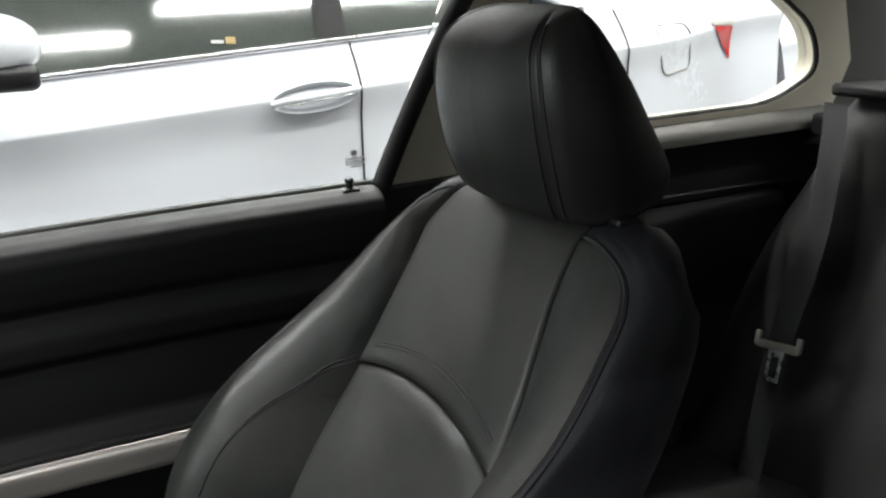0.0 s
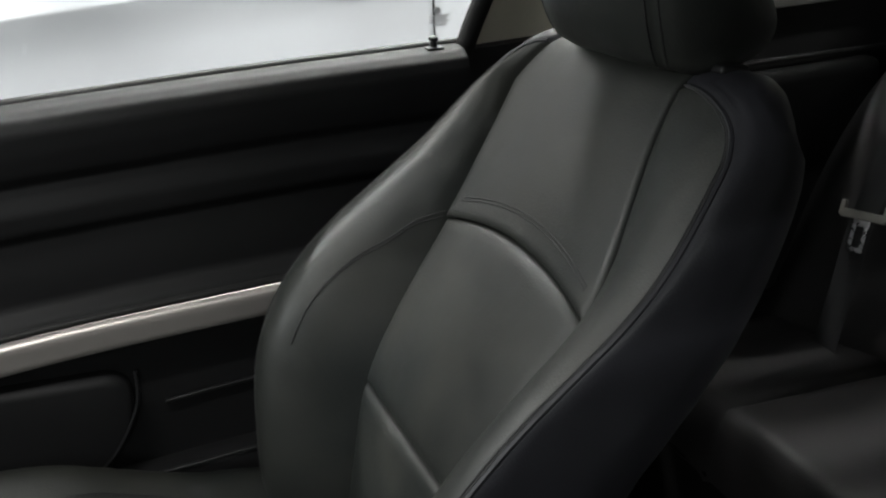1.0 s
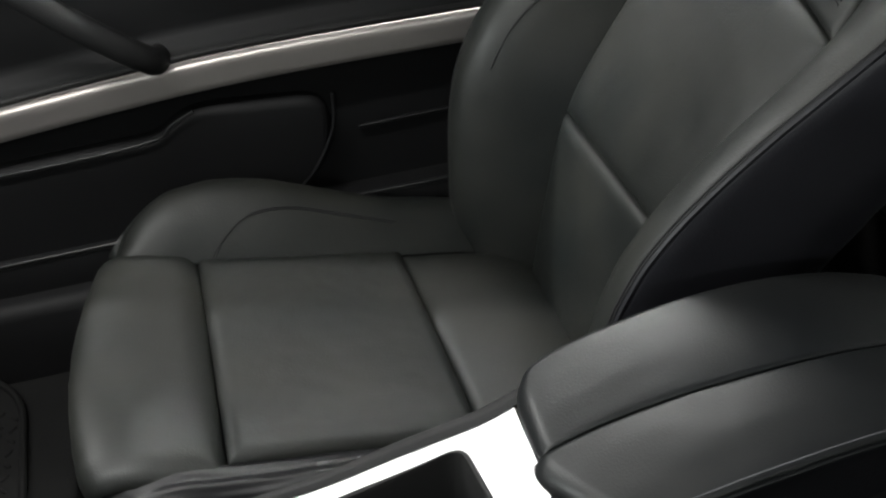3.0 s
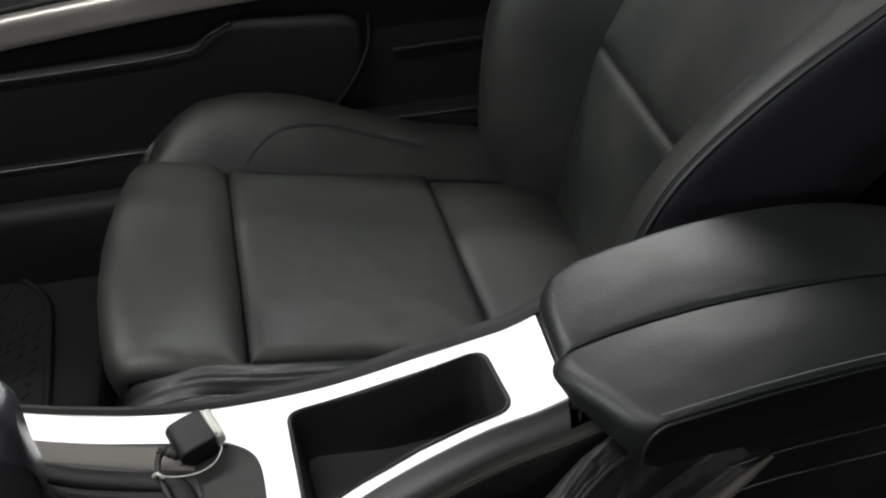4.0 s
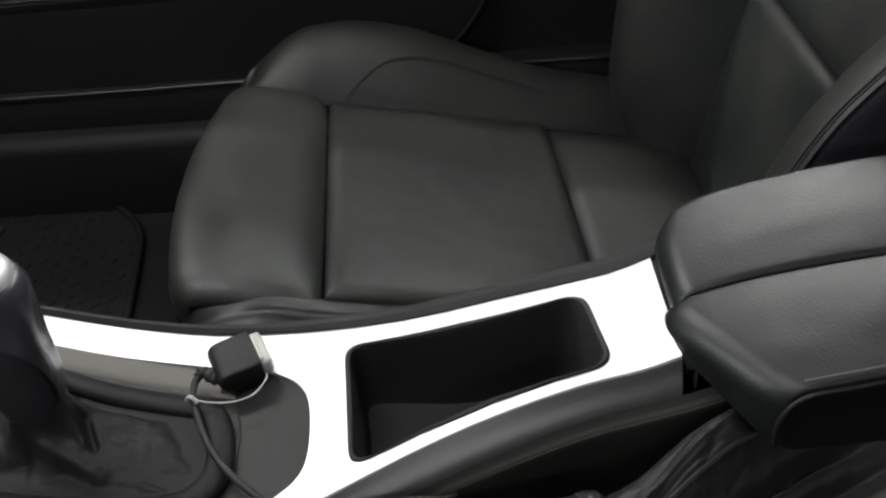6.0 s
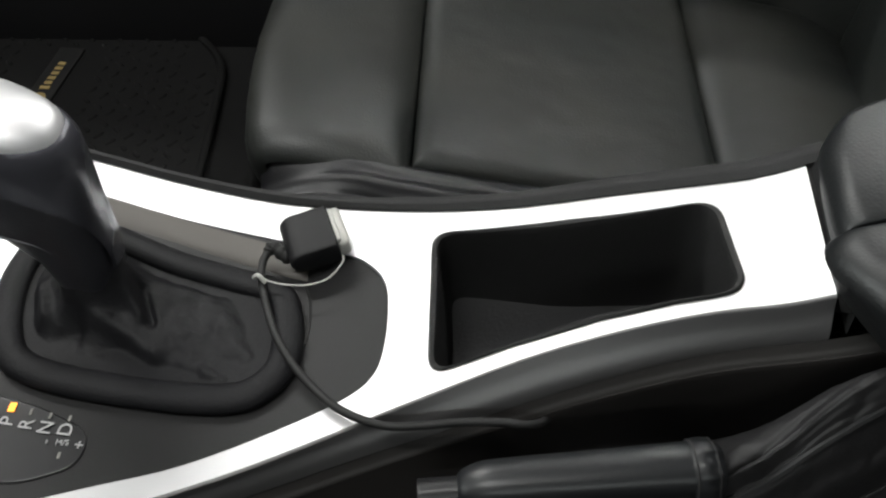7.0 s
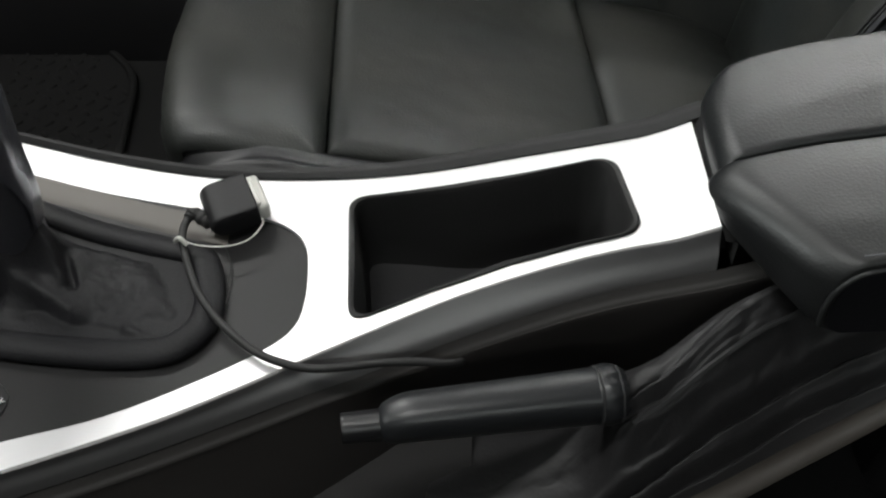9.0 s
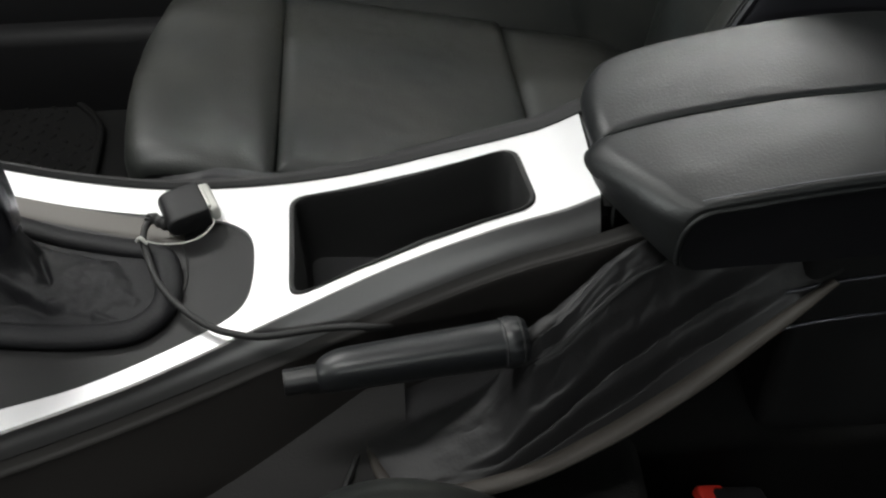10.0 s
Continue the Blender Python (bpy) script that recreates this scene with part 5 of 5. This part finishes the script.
part("cable", tube(CABLE, 0.0023, 130, seg=10), RUBBER, plug, "thin black cable")
part("tie_loop", tube([(-0.1015, 0.006, 0.4080), (-0.090, 0.0035, 0.4055), (-0.074, 0.0035, 0.4050), (-0.062, 0.009, 0.4050), (-0.0555, 0.020, 0.4060), (-0.0560, 0.026, 0.4060)], 0.0005, 40, seg=6), CLEAR_PLASTIC, plug, "clear retaining strap")
part("tie_knot", tube([(-0.1050, 0.0075, 0.4050), (-0.1015, 0.0060, 0.4090), (-0.0975, 0.0045, 0.4050)], 0.0014, 12, seg=8), CLEAR_PLASTIC, plug)

# ---------------------------------------------------------------- floor mat
mat_thing = thing("floor_mat", "black ribbed rubber mat in the passenger footwell", "floor mat")
MZ = 0.106
mat_out = rounded([(-0.94, 0.14), (-0.300, 0.14), (-0.318, 0.40), (-0.338, 0.58), (-0.395, 0.643), (-0.94, 0.650)][::-1], [0.03, 0.03, 0.05, 0.10, 0.02, 0.02])
part("base", block(densify(mat_out, 0.03), lambda x, y: MZ, lambda x, y: MZ + 0.009, 0.004), MAT_RUBBER, mat_thing)
rim_line = densify(mat_out, 0.02)
part("raised_rim", tube([(q.x, q.y, MZ + 0.011) for q in rim_line + rim_line[:1]], 0.0050, len(rim_line) + 1, seg=8), MAT_RUBBER, mat_thing)
def ribs(i, j):
    """A short wavy rib of the mat, one of two slants."""
    return pose(-0.345 - i * 0.0185, 0.175 + j * 0.0205 + (0.0102 if i % 2 else 0), MZ + 0.0088, 0, 0, 52 if (i + j) % 2 else -44)


rib = rbox(0.0135, 0.0052, 0.0050, 0.0015, segs=1)
rib.materials.append(MAT_RUBBER)
rest = bmesh.new()
for i in range(27):
    for j in range(23):
        m = ribs(i, j)
        x, y = m.translation.x, m.translation.y
        if (-0.61 < x < -0.50 and 0.475 < y < 0.61) or (y > 0.56 and x > -0.40) or y > 0.63:
            continue
        if i < 13:
            o = new("rib", rib)
            o.parent = mat_thing
            o.matrix_basis = m
        else:
            piece = rib.copy()
            piece.transform(m)
            rest.from_mesh(piece)
            bpy.data.meshes.remove(piece)
far_ribs = part("far_ribs", rest, MAT_RUBBER, mat_thing)
far_ribs["kind"] = "stuff"
badge = part("badge", rbox(0.034, 0.125, 0.004, 0.001, at=(-0.551, 0.541, MZ + 0.0105), turn=(0, 0, -4)), RUBBER, mat_thing)
part("badge_disc", tube([(-0.553, 0.503, MZ + 0.012), (-0.553, 0.503, MZ + 0.0135)], 0.009, 4, seg=20), GOLD, badge, "gold round emblem")
for k in range(6):
    part("print_bar", rbox(0.010 if k else 0.013, 0.0055, 0.0012, 0, at=(-0.552 + 0.0008 * k, 0.522 + 0.0095 * k, MZ + 0.013), turn=(0, 0, -4)), GOLD, badge)

# ---------------------------------------------------------------- driver's seat edge and belt buckle
dseat = thing("driver_seat", "edge of the black leather driver's seat", "car seat", "front seats")
part("cushion", block(densify(rounded([(-0.20, -0.62), (-0.14, -0.38), (-0.05, -0.205), (0.04, -0.136), (0.11, -0.142), (0.24, -0.22), (0.42, -0.30), (0.42, -0.62)][::-1], 0.06), 0.02), lambda x, y: 0.10, lambda x, y: 0.345 - 0.12 * (x - 0.05), 0.02, crown=-0.02), LEATHER, dseat)
part("stitch_line", tube([(-0.02, -0.208, 0.353), (0.01, -0.190, 0.3485), (0.04, -0.168, 0.3455), (0.08, -0.166, 0.341), (0.12, -0.184, 0.3365)], 0.0012, 20, seg=5), THREAD_PALE, dseat)
buckle = thing("belt_buckle", "black seat belt buckle with a red release button", "buckle")
part("housing", rbox(0.05, 0.022, 0.07, 0.006, at=(0.292, -0.113, 0.205), turn=(0, 20, 10)), PLASTIC_GLOSS, buckle)
part("release", rbox(0.022, 0.019, 0.010, 0.002, at=(0.281, -0.113, 0.240), turn=(0, 20, 10)), RED_BUTTON, buckle, "red release button")
part("stalk", rbox(0.03, 0.012, 0.16, 0.004, at=(0.31, -0.113, 0.11), turn=(0, 15, 0)), PLASTIC, buckle)

# ---------------------------------------------------------------- back seat and its belt
bench = thing("rear_seat", "black leather back seat in shadow", "car seat")


def rear_back(s, t):
    z = 0.10 + 0.78 * t
    w = 0.80 - 0.17 * smooth01((t - 0.35) / 0.6)
    y = -0.60 + (w + 0.60) * s
    x = 1.17 + 0.36 * (z - 0.10)
    e = min(1.0, (1 - s) / 0.12)
    x += 0.10 * (1 - math.sqrt(max(0, 1 - (1 - e) ** 2)))
    x += -0.035 * math.exp(-(((y - 0.60) / 0.10) ** 2)) + 0.02 * math.exp(-(((y - 0.455) / 0.03) ** 2))
    x += 0.10 * (1 - math.sqrt(max(0, 1 - (1 - min(1, (1 - t) / 0.08)) ** 2)))
    return Vector((x + 0.003 * noise.noise(Vector((y * 14, z * 14, 0))), y, z))


part("backrest", grid(rear_back, 70, 40), REAR_LEATHER, bench)


def rear_cush(s, t):
    x = 0.86 + 0.42 * t
    y = -0.62 + 1.30 * s
    e = min(1.0, t / 0.09)
    f = min(1.0, (1 - s) / 0.06)
    z = 0.305 - 0.10 * (x - 0.86) - 0.12 * (1 - math.sqrt(max(0, 1 - (1 - e) ** 2))) - 0.05 * (1 - math.sqrt(max(0, 1 - (1 - f) ** 2)))
    z -= 0.010 * math.exp(-(((y - 0.42) / 0.008) ** 2))
    return Vector((x + 0.02 * math.sin(y * 3), y, z + 0.003 * noise.noise(Vector((y * 12, x * 12, 3)))))


part("cushion", grid(rear_cush, 150, 50), REAR_LEATHER, bench)
part("base", rbox(0.40, 1.25, 0.20, 0.02, at=(1.08, 0.03, 0.11)), CARPET, bench)
belt = thing("seat_belt", "black seat belt hanging over the back seat with bare steel tongue", "seat belt")
strap = [(1.415, 0.585, 0.855), (1.385, 0.560, 0.80), (1.33, 0.530, 0.66), (1.262, 0.523, 0.49), (1.235, 0.52, 0.38), (1.20, 0.51, 0.26)]
part("strap", grid(lambda s, t: spline(strap, 31)[round(t * 30)] + Vector((-0.02, (s - 0.5) * 0.046, 0)), 2, 30), WEBBING, belt, "black webbing")
tq = Matrix.Translation((1.240, 0.523, 0.489)) @ pose(0, 0, 0, -8, 20, 0)
bar = join(rbox(0.006, 0.082, 0.014, 0.002, at=(0, 0, 0)), rbox(0.007, 0.010, 0.024, 0.002, at=(0, 0.040, 0.008)), rbox(0.007, 0.010, 0.024, 0.002, at=(0, -0.040, 0.008)))
bar.transform(tq)
part("tongue_bar", bar, GREY_HARD, belt, "grey plastic tongue grip")
blade = join(rbox(0.003, 0.006, 0.050, 0.001, at=(0, 0.011, -0.03)), rbox(0.003, 0.006, 0.050, 0.001, at=(0, -0.011, -0.03)), rbox(0.003, 0.028, 0.007, 0.001, at=(0, 0, -0.054)), rbox(0.003, 0.030, 0.014, 0.001, at=(0, 0, -0.010)))
blade.transform(tq)
part("tongue_blade", blade, STEEL, belt, "bright steel tongue blade")
guide = thing("belt_guide", "black belt outlet on the rear shelf", "belt guide")
part("slot", rbox(0.10, 0.12, 0.02, 0.006, at=(1.47, 0.56, 0.872)), PLASTIC_GLOSS, guide)

# ---------------------------------------------------------------- neighbouring cars
car = thing("parked_car", "white saloon parked beside the passenger door", "car", "parked cars")
CY = 1.75
CB = lambda x: 0.853 + 0.0575 * x  # noqa: E731


def tuck(x):
    return 0.32 * smooth01((x - 1.75) / 0.95) ** 1.6 + 0.20 * smooth01((-1.2 - x) / 0.8)


def car_side(s, t):
    x = -2.0 + 4.76 * s
    b = CB(x)
    prof = [(0.10, -0.10), (0.04, -0.02), (0.010, 0.12), (0.0, 0.30), (0.004, 0.45), (0.014, b - 0.24), (0.014, b - 0.17), (0.004, b - 0.120), (0.008, b - 0.100), (0.044, b - 0.048), (0.072, b - 0.014), (0.084, b)]
    c = spline([(a, z, 0) for a, z in prof], 45)[round(t * 44)]
    return Vector((x, CY + c.x + tuck(x), c.y))


part("body", grid(car_side, 110, 44), PAINT_WHITE, car, "glossy white car body")
WIDE = 1.78
MID = CY + WIDE / 2


def mirrored(me):
    """The same mesh on the car's other side."""
    out = me.copy()
    out.transform(Matrix(((1, 0, 0, 0), (0, -1, 0, 2 * MID), (0, 0, 1, 0), (0, 0, 0, 1))))
    out.flip_normals()
    return out


def across(x0, x1, lift, nx=14, ny=14):
    """A panel that spans the car from side to side at the height of its shoulders."""

    def f(s, t):
        x = x0 + (x1 - x0) * s
        y0 = CY + 0.082 + tuck(x)
        v = 2 * t - 1
        return Vector((x, y0 + (2 * MID - 2 * y0) * t, CB(x) + lift(x) * (1 - v ** 4)))

    return grid(f, nx, ny)


part("rear_end", grid(lambda s, t: Vector((2.76 + 0.08 * math.sin(math.pi * t), CY + tuck(2.76) + 0.08 * t * t + (WIDE - 2 * tuck(2.76) - 0.16 * t * t) * s, -0.10 + (CB(2.76) + 0.10) * t)), 10, 20), PAINT_WHITE, car)
part("boot_deck", across(1.72, 2.80, lambda x: 0.05 - 0.03 * (x - 1.72) / 1.08, 20, 24), PAINT_WHITE, car, "white boot lid")
part("body_far_side", mirrored(grid(car_side, 60, 44)), PAINT_WHITE, car, "white far side of the car body")
part("bonnet", across(-2.0, -0.85, lambda x: 0.05 + 0.03 * smooth01((x + 2.0) / 1.0)), PAINT_WHITE, car, "white bonnet")
part("front_end", grid(lambda s, t: Vector((-2.0 - 0.12 * math.sin(math.pi * t) * (1 - (2 * s - 1) ** 4) , CY + tuck(-2.0) + 0.08 * t + (WIDE - 2 * tuck(-2.0) - 0.16 * t) * s, -0.10 + (CB(-2.0) + 0.10) * t)), 16, 16), PAINT_WHITE, car, "white front end")
part("windscreen", grid(lambda s, t: Vector((-0.85 + 0.65 * t, CY + 0.09 + 0.16 * t + (WIDE - 0.18 - 0.32 * t) * s, CB(-0.85) + 0.05 + (1.25 - CB(-0.85) - 0.05) * t)), 10, 10), GLASS_DARK, car, "dark windscreen")
part("rear_screen", grid(lambda s, t: Vector((1.75 - 0.50 * t, CY + 0.11 + 0.16 * t + (WIDE - 0.22 - 0.32 * t) * s, CB(1.75) + 0.04 + (1.25 - CB(1.75) - 0.04) * t)), 10, 10), GLASS_DARK, car, "dark rear screen")


def car_glass(s, t):
    x = -0.55 + 2.1 * s
    top = 1.26 - 0.30 * smooth01((x - 1.15) / 0.7) - 0.25 * smooth01((-0.1 - x) / 0.5)
    z = CB(x) + (max(top, CB(x) + 0.01) - CB(x)) * t
    return Vector((x, CY + 0.090 + 0.42 * (z - CB(x)), z))


side_glass = grid(car_glass, 60, 14)
part("window", side_glass, GLASS_DARK, car, "dark tinted side windows")
part("window", mirrored(side_glass), GLASS_DARK, car, "dark tinted side windows")
part("belt_moulding", tube([(x, CY + 0.080, CB(x) + 0.006) for x in np.linspace(-0.9, 1.75, 16)], 0.008, 60, seg=8), CHROME, car, "chrome window moulding")
part("door_pillar", grid(lambda s, t: Vector((0.955 + 0.075 * s + 0.02 * t, CY + 0.086 + 0.42 * 0.40 * t, CB(1.0) + 0.004 + 0.40 * t)), 2, 12), PLASTIC, car, "black door pillar")


def on_side(x, z):
    """The point of the car's side at x and height z."""
    b = CB(x)
    zs = [-0.10, -0.02, 0.12, 0.30, 0.45, b - 0.24, b - 0.17, b - 0.120, b - 0.100, b - 0.048, b - 0.014, b]
    ds = [0.10, 0.04, 0.010, 0.0, 0.004, 0.014, 0.014, 0.004, 0.008, 0.044, 0.072, 0.084]
    return Vector((x, CY + float(np.interp(z, zs, ds)) + tuck(x), z))


for x0, lean in ((1.030, 0.02), (1.865, -0.05), (-0.30, 0.0)):
    part("door_gap", tube([on_side(x0 + lean * (z - 0.7), z) + Vector((0, -0.0035, 0)) for z in np.linspace(0.1, CB(x0) - 0.004, 24)], 0.0028, 90, seg=6), RUBBER, car)


def cup_skin(s, t):
    u, v = 2 * s - 1, 2 * t - 1
    u, v = u * math.sqrt(1 - v * v / 2), v * math.sqrt(1 - u * u / 2)
    r = min(1.0, math.hypot(u, v))
    q = Vector((0.906 + 0.112 * u, CY + 0.012, 0.790 + 0.036 * v + 0.007 * u))
    return q + Vector((0, -0.012 - 0.010 * r ** 4 + 0.020 * (1 - r * r), 0))


cup = part("handle_cup", grid(cup_skin, 28, 20), PAINT_SHADED, car, "hollow door handle cup")
part("door_handle", tube([(0.797, CY - 0.012, 0.781), (0.83, CY - 0.030, 0.789), (0.91, CY - 0.036, 0.796), (0.99, CY - 0.030, 0.803), (1.017, CY - 0.012, 0.804)], 0.011, 40, seg=12, flat=0.8), PAINT_WHITE, car, "white door handle")
part("handle_strip", tube([(0.815, CY - 0.036, 0.778), (0.91, CY - 0.047, 0.787), (1.0, CY - 0.038, 0.795)], 0.0035, 24, seg=8), CHROME, car, "chrome handle strip")
for x, w, h, mat in ((0.706, 0.030, 0.008, INK_WHITE), (0.738, 0.024, 0.018, GOLD)):
    part("window_label", rbox(w, 0.002, h, 0.0005, at=(x, CY + 0.101, CB(x) + 0.035), turn=(-23, 3, 0)), mat, car)
flap = rounded([(1.975, 0.905), (2.125, 0.905), (2.150, 0.77), (2.010, 0.755)], 0.03)
part("fuel_flap", tube([on_side(q.x, q.y) + Vector((0, -0.001, 0)) for q in flap + flap[:1]], 0.0028, 90, seg=6), GREY_HARD, car, "fuel flap outline")
part("tail_lamp", grid(lambda s, t: on_side(2.300 + 0.155 * s, 0.884 - 0.010 * s - (0.004 + 0.105 * s) * t) + Vector((0, -0.006, 0)), 14, 10), RED_LENS, car, "red tail lamp")
part("lamp_strip", grid(lambda s, t: on_side(2.290 + 0.165 * s, 0.902 - 0.008 * s - 0.015 * t) + Vector((0, -0.006, 0)), 12, 3), CLEAR_PLASTIC, car, "clear upper strip of the tail lamp")
mirror = part("wing_mirror", loft([[Vector((0.205 + 0.095 * math.sin(a) * f, CY - 0.20 + g, 0.962 + 0.064 * math.cos(a) * f)) for a in (2 * math.pi * i / 24 for i in range(24))] for f, g in ((0.15, 0.17), (0.8, 0.15), (1.0, 0.08), (1.0, 0.02), (0.85, -0.03), (0.5, -0.055), (0.1, -0.06))]), PAINT_WHITE, car, "white wing mirror")
part("mirror_base", rbox(0.17, 0.22, 0.05, 0.018, at=(0.20, CY - 0.15, 0.905)), PLASTIC_GLOSS, mirror, "black lower mirror shell")
part("roof", rbox(1.5, 1.30, 0.06, 0.025, at=(0.52, MID, 1.265)), PAINT_WHITE, car, "white roof")
for x in (-1.25, 1.55):
    for y, d in ((CY + 0.02, 1), (CY + WIDE - 0.02, -1)):
        wheel = part("wheel", tube([(x, y, 0.10), (x, y + 0.22 * d, 0.10)], 0.32, 6, seg=40), RUBBER, car, "black tyre")
        part("rim", tube([(x, y - 0.008 * d, 0.10), (x, y + 0.01 * d, 0.10)], 0.20, 4, seg=30), STEEL, wheel)
other = copy_thing(car, pose(5.05, 1.25, 0.02))
other["label"] = "white saloon parked farther along the hall"
